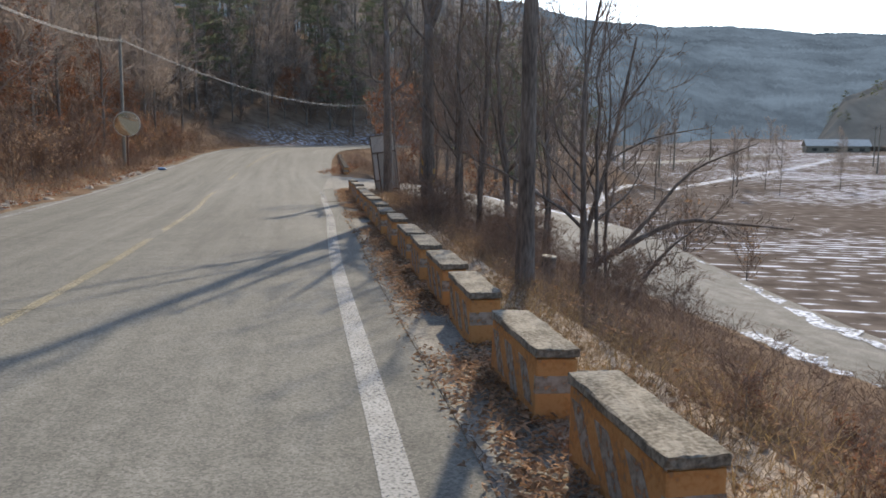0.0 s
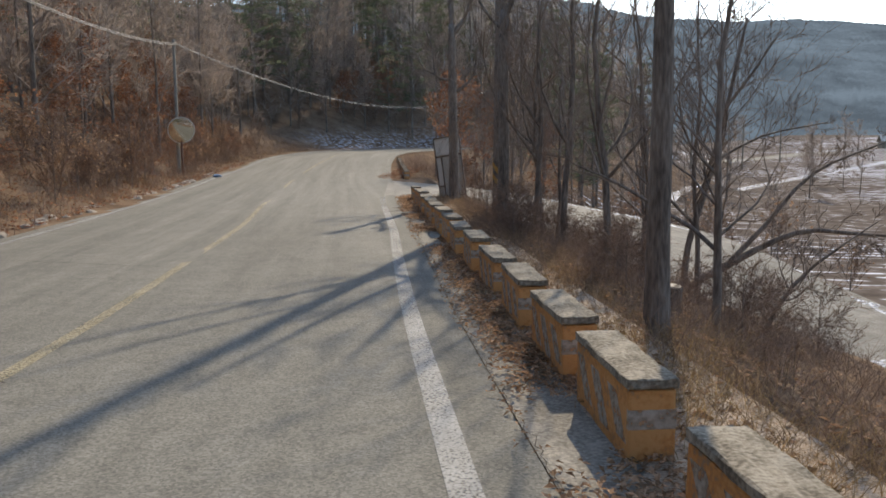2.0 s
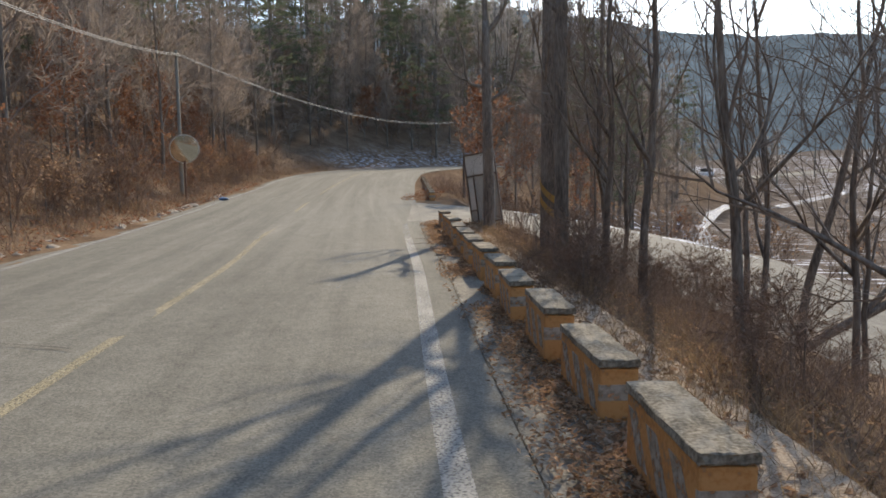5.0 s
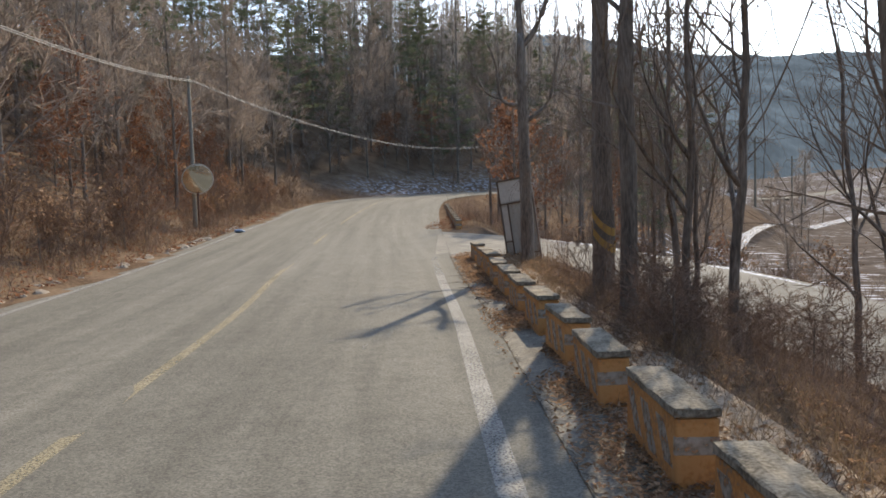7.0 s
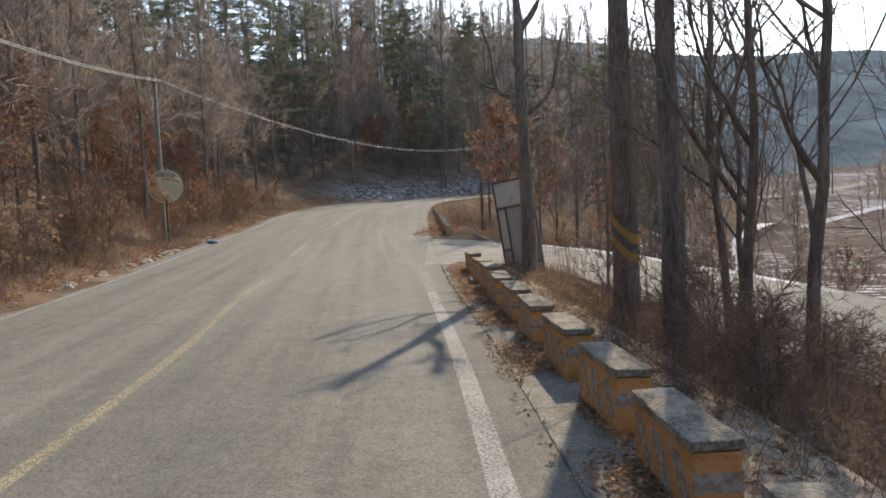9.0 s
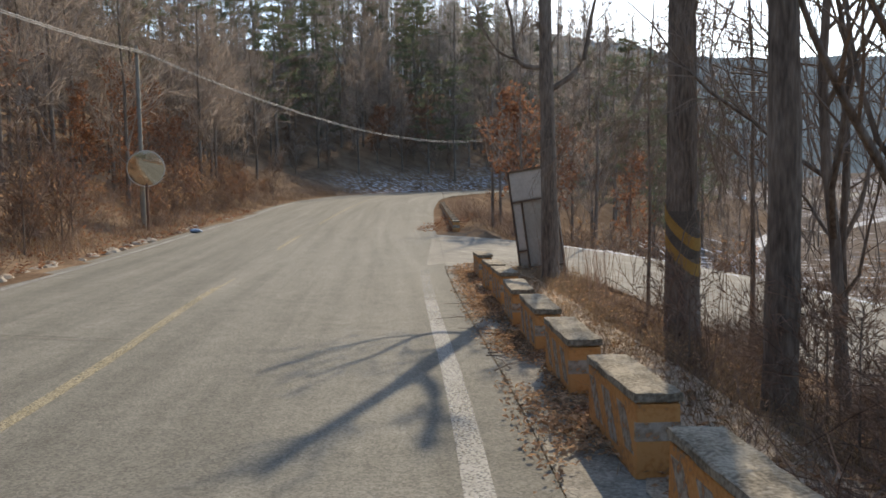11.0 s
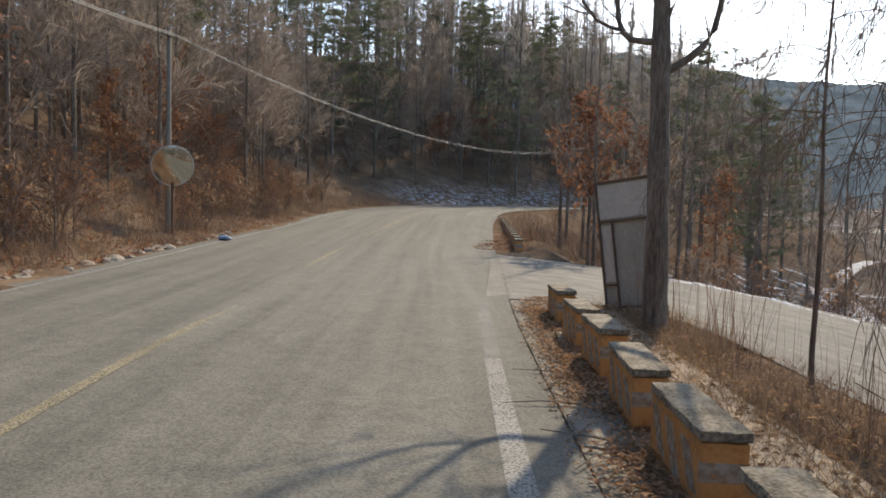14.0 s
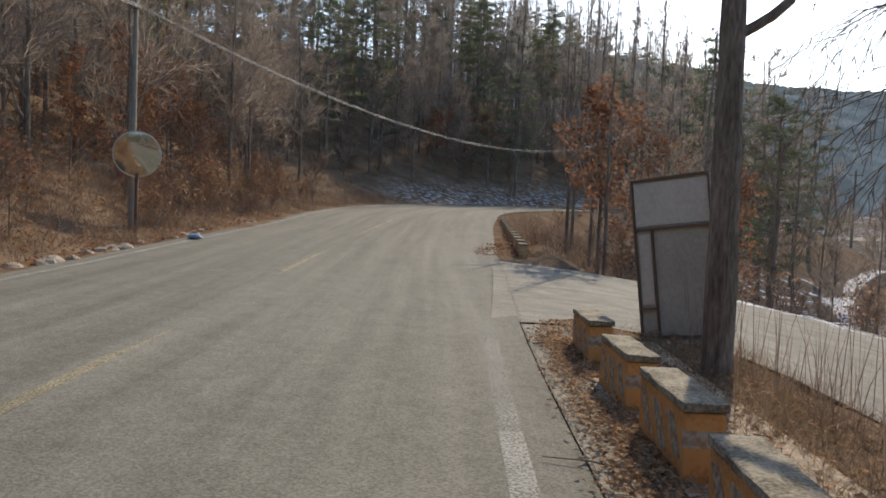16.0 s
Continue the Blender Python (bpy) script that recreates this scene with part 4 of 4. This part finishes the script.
    far_brush.append((x, y, rngu.uniform(0.6, 1.3)))
for i in range(500):
    y = rngu.uniform(28.2, 44)
    x = rngu.uniform(-5.4, -0.5) if y > 41.5 else rngu.uniform(-2.3, -1.0)
    if y > 41.5 or y < 28.4:
        bank_spots.append((x, y, rngu.uniform(0.4, 0.9)))
bank_spots = [p for p in bank_spots if off_side_road(p[0], p[1]) or p[1] > 41]
brush_spots = [(p[0], p[1], p[2] * (0.45 if p[1] > 19 or (p[1] < 10 and p[0] > block_x(p[1]) + 1.5) else 0.8)) for p in brush_spots if p[1] < 28 and off_side_road(p[0], p[1])]
gold_spots = [(block_x(y) + 0.34 + abs(rngu.gauss(0, 0.4)), y, rngu.uniform(0.6, 1.2)) for y in [rngu.uniform(1.5, 9) for i in range(150)]]
tuft_field("golden_grass", "golden dry grass curling behind the guard blocks", M_GOLD, gold_spots, rngu, 36, 0.22, 0.14, 1.9, 0.003)
tuft_field("dry_grass", "dry straw-coloured grass on the bank", M_GRASS, bank_spots, rngu, 34, 0.24, 0.2, 1.6, 0.003)
tuft_field("dry_brush", "tangled brown brush and weed stalks", M_BRUSH, brush_spots, rngu, 30, 0.5, 0.26, 1.7, 0.003)
tall_spots = [(block_x(y) + 1.2 + abs(rngu.gauss(0, 0.8)), y, rngu.uniform(0.6, 1.2)) for y in [rngu.uniform(19, 28) for i in range(44)]]
tall_spots = [p for p in tall_spots if off_side_road(p[0], p[1], 0.05)]
tuft_field("hollow_brush", "dense dry brush beyond the junction", M_BRUSH, far_brush, rngu, 26, 0.7, 0.4, 1.3, 0.008)
tuft_field("weed_stalks", "tall dry weed stalks beside the side road", M_BRUSH, tall_spots, rngu, 6, 1.2, 0.16, 0.3, 0.004)
tuft_field("verge_grass", "dry grass on the verge below the wood", M_GRASS, left_spots, rngu, 26, 0.26, 0.25, 1.4, 0.005)
tuft_field("verge_brush", "brown brush below the wood", M_BRUSH, left_brush, rngu, 26, 0.6, 0.35, 1.4, 0.006)


def leaf_cover(name, label, spots, rng, size, mat, lift=0.045):
    """Loose curled leaves lying on the ground."""
    G = Geo()
    HZ = height(np.array([p[0] for p in spots]), np.array([p[1] for p in spots]))
    for (x, y), z in zip(spots, HZ):
        s = size * rng.uniform(0.6, 1.4)
        a = rng.uniform(0, 2 * math.pi)
        u = Vector((math.cos(a), math.sin(a), rng.gauss(0, 0.35))).normalized() * s
        w = Vector((-math.sin(a), math.cos(a), rng.gauss(0, 0.35))).normalized() * s * 0.5
        c = Vector((x, y, float(z) + lift + rng.uniform(0, 0.02)))
        k = len(G.v)
        G.v += [c - u, c - w + Vector((0, 0, s * 0.3)), c + u, c + w + Vector((0, 0, s * 0.3))]
        G.f += [(k, k + 1, k + 2), (k, k + 2, k + 3)]
    return tagged(link(name, G.v, G.f, mat), label, kind="stuff")


shoulder, verge = [], []
while len(shoulder) < 22000:
    y = rngu.uniform(1, 30)
    dx = rngu.gauss(-0.08, 0.19)
    if noise.noise(Vector((y * 0.7, dx * 2, 3))) + rngu.random() * 0.5 > 0.1 and dx > -0.55:
        shoulder.append((block_x(y) + dx, y))
for i in range(9000):
    k = rngu.randrange(14, 66)
    t = (LEFT[k + 1] - LEFT[k - 1]).normalized()
    p = LEFT[k] + Vector((-t.y, t.x, 0)) * (0.45 + abs(rngu.gauss(0, 3.2))) + t * rngu.uniform(-0.6, 0.6)
    verge.append((p.x, p.y))
for i in range(700):
    verge.append((rngu.uniform(-6.2, -4.8) - rngu.uniform(0, 1) ** 2 * 0.4, rngu.uniform(40, 50)))
bank_leaves = [(x, y) for x, y in [(block_x(y) + 0.3 + abs(rngu.gauss(0, 1.3)), y) for y in [rngu.uniform(1, 28.5) for i in range(8000)]] if off_side_road(x, y)]
leaf_cover("bank_leaves", "dry brown leaves scattered over the bank", bank_leaves, rngu, 0.034, M_LITTER)
leaf_cover("shoulder_leaves", "drift of dry brown leaves along the guard blocks", shoulder, rngu, 0.024, M_LITTER, 0.075)
leaf_cover("verge_leaves", "dry russet leaves covering the verge", verge, rngu, 0.055, M_OAKLEAF)

# ---- mirror, poles, cable, board ----


def utility_pole(x, y, top, r=0.07):
    z = hz(x, y) - 0.3
    root = tagged(new("utility_pole"), "grey concrete utility pole carrying a cable", "utility pole", "roadside poles")
    G = Geo()
    G.tube([Vector((0, 0, 0)), Vector((0, 0, top - z + 0.15))], [r * 1.25, r * 0.8], 14, True)
    link("shaft", G.v, G.f, M_POLE, root, smooth=True)
    part("clamp", box(0.12, 0.3, 0.1, (0, 0, top - z - 0.05), 0.01), M_CAP, root, "small cable clamp")
    root.matrix_basis = pose(x, y, z)
    return root


POLES = [(-7.3, 2.0, 5.3), (-14.6, 36.9, 6.15), (-0.8, 80.0, 7.7)]
for x, y, top in POLES:
    utility_pole(x, y, top)
for (a, b) in zip(POLES, POLES[1:]):
    G = Geo()
    A, B = Vector((a[0] + 0.1, a[1], a[2])), Vector((b[0] + 0.1, b[1], b[2]))
    sag = (0.024 if a[1] < 10 else 0.054) * (B - A).length
    for o in (0.0, 0.07):
        pts = [A.lerp(B, t) + Vector((o, 0, -4 * sag * t * (1 - t) - o)) for t in np.linspace(0, 1, 22)]
        G.tube(pts, [0.012] * 22, 5)
    tagged(link("overhead_cable", G.v, G.f, M_CABLE, smooth=True), "pale overhead cable strung between poles", "cable", "overhead cables")


def traffic_mirror(x, y, zc, face, rad=0.56):
    z = hz(x, y) - 0.2
    root = tagged(new("traffic_mirror"), "round convex traffic mirror on a rust-brown post", "traffic mirror")
    G = Geo()
    G.tube([Vector((0, 0.1, 0)), Vector((0, 0.1, zc - z))], [0.045, 0.045], 12, True)
    link("post", G.v, G.f, M_RUST, root, "rust-brown painted post", smooth=True)
    R = 2.4
    V, F = [], []
    rings, seg = 10, 48
    for i in range(rings + 1):
        rr = rad * i / rings
        for k in range(seg):
            a = 2 * math.pi * k / seg
            V.append((math.cos(a) * rr, -(math.sqrt(R * R - rr * rr) - math.sqrt(R * R - rad * rad)), math.sin(a) * rr))
    for i in range(rings):
        for k in range(seg):
            F.append((i * seg + k, i * seg + (k + 1) % seg, (i + 1) * seg + (k + 1) % seg, (i + 1) * seg + k))
    glass = link("mirror_face", V, F, M_MIRROR, root, "convex mirror face", smooth=True)
    glass.matrix_basis = pose(0, 0, zc - z, 10, 0, 0)
    G = Geo()
    ring = [Vector((math.cos(a) * rad, 0.01, math.sin(a) * rad)) for a in np.linspace(0, 2 * math.pi, 49)]
    G.tube(ring, [0.022] * 49, 6)
    rim = link("rim", G.v, G.f, M_PANEL, glass, "pale grey rim", smooth=True)
    root.matrix_basis = pose(x, y, z, 0, 0, face)
    return root


traffic_mirror(-14.3, 36.6, 2.42, 28)


def notice_board():
    """The back of an old board on posts that leans against the roadside tree."""
    root = tagged(new("notice_board"), "back of a weathered panelled board leaning by a tree", "notice board")
    W, H = 1.0, 1.95
    panel = part("panel", box(W, 0.02, H, (W / 2, 0, H / 2), 0.003), M_PANEL_GREY, root, "weathered grey panel")
    part("top_sheet", box(W - 0.06, 0.012, 0.44, (W / 2, -0.017, 1.7), 0.003), M_PANEL, panel, "paler upper sheet")
    part("side_sheet", box(0.16, 0.012, 0.72, (0.13, -0.017, 1.04), 0.003), M_PANEL, panel, "pale narrow sheet")
    part("foot_sheet", box(0.66, 0.012, 0.3, (0.61, -0.017, 0.18), 0.003), M_PANEL, panel, "pale lower sheet")
    for x0, x1, z0, z1 in [(0, W, 1.94, 1.965), (0, W, 1.435, 1.46), (0, 0.025, 0, 1.94), (W - 0.025, W, 0, 1.94), (0.225, 0.25, 0, 1.435), (0.025, 0.225, 0.63, 0.655), (0.25, W - 0.025, 0.345, 0.37)]:
        part("frame_bar", box(x1 - x0, 0.04, z1 - z0, ((x0 + x1) / 2, -0.03, (z0 + z1) / 2), 0.004), M_FRAME, panel)
    return root


bd = notice_board()
bd.matrix_basis = pose(-2.34, 28.4, -0.46, 0, -8, -26) @ Matrix.Diagonal((0.98, 1.0, 1.2, 1))


# ---- hazard tape on a roadside tree, stones, litter, more guard blocks ----
TAPED = [o for o in scene.objects if o.name.startswith("roadside_tree") and abs(o.location.y - 21.6) < 0.1][0]
base_z = TAPED.location.z
G = Geo()
G.tube([Vector((0, 0, 0.72 - base_z)), Vector((0, 0, 1.24 - base_z))], [0.188, 0.18], 20)
link("tape", G.v, G.f, M_TAPE, TAPED, "faded black hazard tape", smooth=True)
for k in range(2):
    V, F = [], []
    for i in range(21):
        a = 2 * math.pi * i / 20
        zz = 0.72 + 0.28 * k - base_z + 0.2 * math.sin(a - 0.9)
        for dz in (0, 0.14):
            V.append((math.cos(a) * 0.193, math.sin(a) * 0.193, zz + dz))
    F = [(2 * i, 2 * i + 2, 2 * i + 3, 2 * i + 1) for i in range(20)]
    link("tape_stripe", V, F, M_HAZARD, TAPED, "faded yellow tape stripe", smooth=True)

for i in range(12):
    y = 40.6 + i * 1.55
    x = -5.05 - (y - 39.6) * 0.15
    copy_thing(first, pose(x, y + 1.0, 0.1 + lerp([(40, 0.1), (45, 0.22), (58, 0.6)], y) - 0.12, 0, 0, 8.6 + rngb.uniform(-2, 2)))


def stone(rng, size):
    bm = bmesh.new()
    bmesh.ops.create_icosphere(bm, subdivisions=2, radius=1)
    k = rng.random() * 50
    for v in bm.verts:
        v.co *= 1 + 0.35 * noise.noise(v.co * 1.3 + Vector((k, 0, 0)))
        v.co = Vector((v.co.x * size, v.co.y * size * 0.7, v.co.z * size * 0.5))
    return bm


STONES = []
for k in range(5):
    ob = part("kerb_stone", stone(rngb, 0.16 + 0.03 * k), M_STONE)
    STONES.append(tagged(ob, "rough grey-brown stone edging the road", "stone", "roadside stones"))
placed = 0


def p_near(k):
    """The stretch where the stones stand close together as a low kerb."""
    return LEFT[k].y < 33


for k in range(12, 62):
    t = (LEFT[k + 1] - LEFT[k - 1]).normalized()
    for j in range(2):
        if rngb.random() < (0.15 if p_near(k) else 0.6):
            continue
        p = LEFT[k] + Vector((-t.y, t.x, 0)) * rngb.uniform(0.5, 0.9) + t * (j * 0.5 + rngb.uniform(-0.1, 0.1))
        m = pose(p.x, p.y, p.z - 0.035, rngb.uniform(-10, 10), rngb.uniform(-10, 10), math.degrees(math.atan2(t.y, t.x)) + rngb.uniform(-25, 25))
        if placed < 5:
            STONES[placed].matrix_basis = m
        else:
            copy_thing(STONES[placed % 5], m)
        placed += 1

bm = stone(rngb, 0.22)
for v in bm.verts:
    v.co.z *= 0.6
    v.co += Vector((rngb.uniform(-0.03, 0.03), rngb.uniform(-0.03, 0.03), rngb.uniform(-0.02, 0.02)))
bag = tagged(part("plastic_bag", bm, M_BLUE), "crumpled pale blue plastic bag on the road edge", "plastic bag")
bag.matrix_basis = pose(-13.0, 37.2, 0.42)

# ---- cracks ----


def crack(line, rng, w=0.012, jag=0.02):
    V, F = [], []
    for i, p in enumerate(line):
        t = line[min(i + 1, len(line) - 1)] - line[max(i - 1, 0)]
        nrm = Vector((t.y, -t.x, 0)).normalized()
        q = p + nrm * rng.gauss(0, jag)
        ww = w * rng.uniform(0.4, 1.3)
        V += [q - nrm * ww, q + nrm * ww]
    F = [(2 * i, 2 * i + 2, 2 * i + 3, 2 * i + 1) for i in range(len(line) - 1)]
    return V, F


rngc = random.Random(8)
V, F = crack(fine(offset(span(RIGHT, 0.5, 38), 0.43, 0.006), 0.07), rngc, 0.0032, 0.014)
tagged(link("joint_crack", V, F, M_CRACK), "dirt-filled joint between asphalt and concrete", kind="structure")
for a, b in [((-9.6, 20.5), (-6.2, 20.1)), ((-8.2, 12.9), (-4.8, 12.2)), ((-11.2, 29.6), (-7.9, 29.0)), ((-7.2, 7.2), (-3.6, 7.0))]:
    pa, pb = Vector((*a, 0)), Vector((*b, 0))
    pts = [pa.lerp(pb, k / 40) for k in range(41)]
    for p in pts:
        p.z = float(height(np.array([p.x]), np.array([p.y]))[0]) + 0.058
    V, F = crack(pts, rngc, 0.009, 0.012)
    tagged(link("road_crack", V, F, M_CRACK), "thin dark crack across the asphalt", kind="structure")


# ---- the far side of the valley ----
# Distance haze is put into the hills' colour as a patchy blue-grey emission.
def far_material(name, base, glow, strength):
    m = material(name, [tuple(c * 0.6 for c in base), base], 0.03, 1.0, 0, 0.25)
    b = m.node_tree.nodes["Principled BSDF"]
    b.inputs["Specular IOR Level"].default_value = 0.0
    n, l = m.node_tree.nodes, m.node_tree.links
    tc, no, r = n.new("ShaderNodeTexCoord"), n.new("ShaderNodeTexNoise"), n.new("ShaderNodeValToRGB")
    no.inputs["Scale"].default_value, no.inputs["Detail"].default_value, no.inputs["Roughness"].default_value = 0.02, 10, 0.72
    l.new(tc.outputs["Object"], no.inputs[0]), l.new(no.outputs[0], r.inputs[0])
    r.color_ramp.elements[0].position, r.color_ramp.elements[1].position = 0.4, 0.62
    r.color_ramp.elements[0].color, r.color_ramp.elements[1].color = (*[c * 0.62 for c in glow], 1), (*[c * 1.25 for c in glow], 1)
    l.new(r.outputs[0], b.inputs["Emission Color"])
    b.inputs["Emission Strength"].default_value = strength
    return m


# dark woods; the emission stands in for the hazy air before them
M_RIDGE = far_material("far_wood_haze_glow", (0.02, 0.022, 0.025), (0.3, 0.42, 0.57), 0.33)
M_SPUR = far_material("spur_wood_haze_glow", (0.06, 0.052, 0.045), (0.34, 0.4, 0.47), 0.19)


def ridge(name, mat, label, a0, a1, foot, crest, seed):
    """A wooded hill far off, from its foot (distance, height by bearing) to its crest, with the canopy's uneven surface."""
    rng = random.Random(seed)
    V, F = [], []
    n, rows = int((a1 - a0) * 9), 22
    for i in range(n + 1):
        deg = a0 + (a1 - a0) * i / n
        a = radians(deg)
        d0, z0 = lerp([(q[0], q[1]) for q in foot], deg), lerp([(q[0], q[2]) for q in foot], deg)
        d1, z1 = lerp([(q[0], q[1]) for q in crest], deg), lerp([(q[0], q[2]) for q in crest], deg)
        for k in range(rows + 1):
            f = k / rows
            d = d0 + (d1 - d0) * f
            z = z0 + (z1 - z0) * (f * 0.5 + 0.5 * math.sin(f * math.pi / 2)) + (0 if k == 0 else rng.uniform(-1, 1) * (z1 - z0) * 0.009)
            z += 4 * noise.noise(Vector((deg * 0.4, f * 4, seed))) * f
            V.append((math.sin(a) * d, math.cos(a) * d, z))
        V.append((math.sin(a) * d1 * 1.3, math.cos(a) * d1 * 1.3, z0))
    for i in range(n):
        for k in range(rows + 1):
            p = i * (rows + 2) + k
            F.append((p, p + rows + 2, p + rows + 3, p + 1))
    return tagged(link(name, V, F, mat, smooth=True), label, kind="structure")


ridge("backdrop_ridge", M_RIDGE, "wooded ridge across the valley, distance haze painted as a blue glow", -20, 75, [(-20, 400, 8), (12, 330, 2), (18, 420, 6), (25, 450, 7), (40, 420, 6), (75, 400, 20)],
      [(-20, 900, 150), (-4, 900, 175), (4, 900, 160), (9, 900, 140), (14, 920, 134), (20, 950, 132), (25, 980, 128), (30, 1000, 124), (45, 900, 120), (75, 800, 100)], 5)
ridge("backdrop_spur", M_SPUR, "dark wooded spur beside the snowy fields, with painted haze", 24.4, 60, [(24.4, 300, 4), (60, 240, -1)], [(24.4, 308, 5), (25.3, 320, 14), (26, 330, 21), (28.8, 380, 32), (34, 420, 48), (60, 400, 60)], 6)
ridge("backdrop_behind", M_SPUR, "wooded hills behind the road, with painted haze", 95, 265, [(95, 150, -6), (265, 150, -2)], [(95, 300, 40), (140, 300, 55), (200, 280, 60), (265, 300, 60)], 7)

# pines on the spur
for i in range(26):
    deg = rngc.uniform(24.9, 31)
    d, f = lerp([(24.4, 302), (31, 330)], deg), rngc.random()
    top = lerp([(24.4, 5), (25.3, 14), (26, 21), (28.8, 32), (34, 48)], deg)
    copy_thing(PINES[i % 3], pose(math.sin(radians(deg)) * (d + 45 * f), math.cos(radians(deg)) * (d + 45 * f), 1 + (top - 5) * f * 0.9, 0, 0, rngc.uniform(0, 360)))
# snow lying along the stream
SNOWLINE = spline([(11, 62, 0), (15, 82, 0), (26, 104, 0), (42, 128, 0), (66, 160, 0), (100, 210, 0)], 2.0)
zz = height(np.array([p.x for p in SNOWLINE]), np.array([p.y for p in SNOWLINE]))
for p, z in zip(SNOWLINE, zz):
    p.z = float(z) + 0.12
strip("snow_bank", offset(SNOWLINE, -1.1), offset(SNOWLINE, 1.1), M_SNOW_THIN, 0.0, "broken band of old snow along the stream", 3)
# drifts along the field edge of the side road
V, F = crack(fine(offset(SIDE_FAR[4:], 0.7, 0.05), 0.5), rngc, 0.3, 0.15)
tagged(link("snow_drift", V, F, M_SNOW_THIN), "thin drift of old snow beside the side road", kind="structure")


SLUSH = [p for p in fine(offset(SIDE_NEAR, 0.55), 0.4) if 3 < p.y < 18]
for p, z in zip(SLUSH, height(np.array([p.x for p in SLUSH]), np.array([p.y for p in SLUSH]))):
    p.z = float(z) + 0.07
V, F = crack(SLUSH, rngc, 0.32, 0.14)
tagged(link("snow_patch", V, F, M_SNOW_THIN), "patches of old snow at the foot of the bank", kind="structure")


def farm_shed(x, y, turn, L=26, W=8, H=3.2):
    z = hz(x, y) - 0.3
    root = tagged(new("farm_shed"), "long low farm shed with a snowy roof", "shed")
    part("wall", box(L, W, H, (0, 0, H / 2)), M_CAP, root)
    V = [(-L / 2 - .4, -W / 2 - .4, H), (L / 2 + .4, -W / 2 - .4, H), (L / 2 + .4, 0, H + 2), (-L / 2 - .4, 0, H + 2), (-L / 2 - .4, W / 2 + .4, H), (L / 2 + .4, W / 2 + .4, H)]
    V += [(a, b, c + 0.2) for a, b, c in V]
    F = [(6, 7, 8, 9), (9, 8, 11, 10), (0, 3, 2, 1), (3, 4, 5, 2), (0, 1, 7, 6), (4, 10, 11, 5), (0, 6, 9, 3), (3, 9, 10, 4), (1, 2, 8, 7), (2, 5, 11, 8)]
    link("roof", V, F, M_PANEL, root, "pale snow-dusted roof")
    for k in range(5):
        part("window", box(1.4, 0.1, 0.9, (-L / 2 + 2.2 + k * 3.4, -W / 2 - 0.03, 1.4)), M_CRACK, root, "dark window")
    root.matrix_basis = pose(x, y, z, 0, 0, turn)


farm_shed(121, 252, -12, 18, 6, 2.4)


def valley_pole(x, y):
    root = tagged(new("utility_pole"), "distant utility pole with a crossarm", "utility pole", "valley poles")
    G = Geo()
    G.tube([Vector((0, 0, -0.3)), Vector((0, 0, 9))], [0.17, 0.11], 8, True)
    link("shaft", G.v, G.f, M_POLE, root)
    part("crossarm", box(1.8, 0.12, 0.12, (0, 0, 8.4), 0.01), M_POLE, root)
    root.matrix_basis = pose(x, y, hz(x, y), 0, 0, 20)


for x, y in [(37, 140), (46, 163), (26, 118), (62, 190), (80, 150), (95, 180)]:
    valley_pole(x, y)


def small_car(x, y, z, turn):
    root = tagged(new("car"), "small white car far off on the road", "car")
    part("body", box(1.7, 4.2, 0.7, (0, 0, 0.65), 0.12), M_SNOW, root)
    cab = box(1.5, 2.1, 0.6, (0, -0.2, 1.28), 0.15)
    for v in cab.verts:
        if v.co.z > 1.4:
            v.co.y = -0.2 + (v.co.y + 0.2) * 0.75
    part("cabin", cab, M_CRACK, root, "dark glazed cabin")
    for sx in (-0.8, 0.8):
        for sy in (-1.3, 1.3):
            G = Geo()
            G.tube([Vector((sx - 0.1, sy, 0.32)), Vector((sx + 0.1, sy, 0.32))], [0.32, 0.32], 14, True)
            wheel = link("wheel", G.v, G.f, M_CRACK, root)
            part("hub", box(0.24, 0.2, 0.2, (sx, sy, 0.32), 0.03), M_POLE, wheel)
    root.matrix_basis = pose(x, y, z, 0, 0, turn)


small_car(29.3, 145.5, -0.64, -24)


# ---- sawn stump beside a roadside tree ----
stump = tagged(new("tree_stump"), "sawn-off tree stump with a pale cut top", "tree stump")
G = Geo()
G.tube([Vector((0, 0, -0.6)), Vector((0.01, 0, 0.1)), Vector((0.0, 0.02, 0.62))], [0.13, 0.11, 0.1], 14)
link("trunk", G.v, G.f, M_BARK, stump, smooth=True)
G = Geo()
G.tube([Vector((0.0, 0.02, 0.615)), Vector((0.0, 0.02, 0.64))], [0.1, 0.094], 14, True)
link("cut_face", G.v, G.f, M_CUT, stump, "pale sawn wood")
stump.matrix_basis = pose(1.4, 10.9, 0.04 - 0.63, 4, 5, 0)


# ---- fallen twigs on the shoulder ----
rngt = random.Random(77)
for i in range(16):
    y = rngt.uniform(3, 27)
    G = Geo()
    ln = rngt.uniform(0.25, 0.6)
    pts = [Vector((0, 0, 0.008)), Vector((ln * 0.5, rngt.uniform(-0.05, 0.05), 0.02)), Vector((ln, rngt.uniform(-0.1, 0.1), 0.012))]
    G.tube(pts, [0.008, 0.006, 0.003], 5)
    G.tube([pts[1], pts[1] + Vector((0.1, rngt.choice((-1, 1)) * 0.09, 0.01))], [0.004, 0.002], 4)
    tw = tagged(link("fallen_twig", G.v, G.f, M_TWIG), "thin dry twig lying on the road shoulder", "twig", "fallen twigs")
    tw.matrix_basis = pose(block_x(y) - rngt.uniform(0.15, 0.5), y, 0.01, 0, 0, rngt.uniform(0, 360))
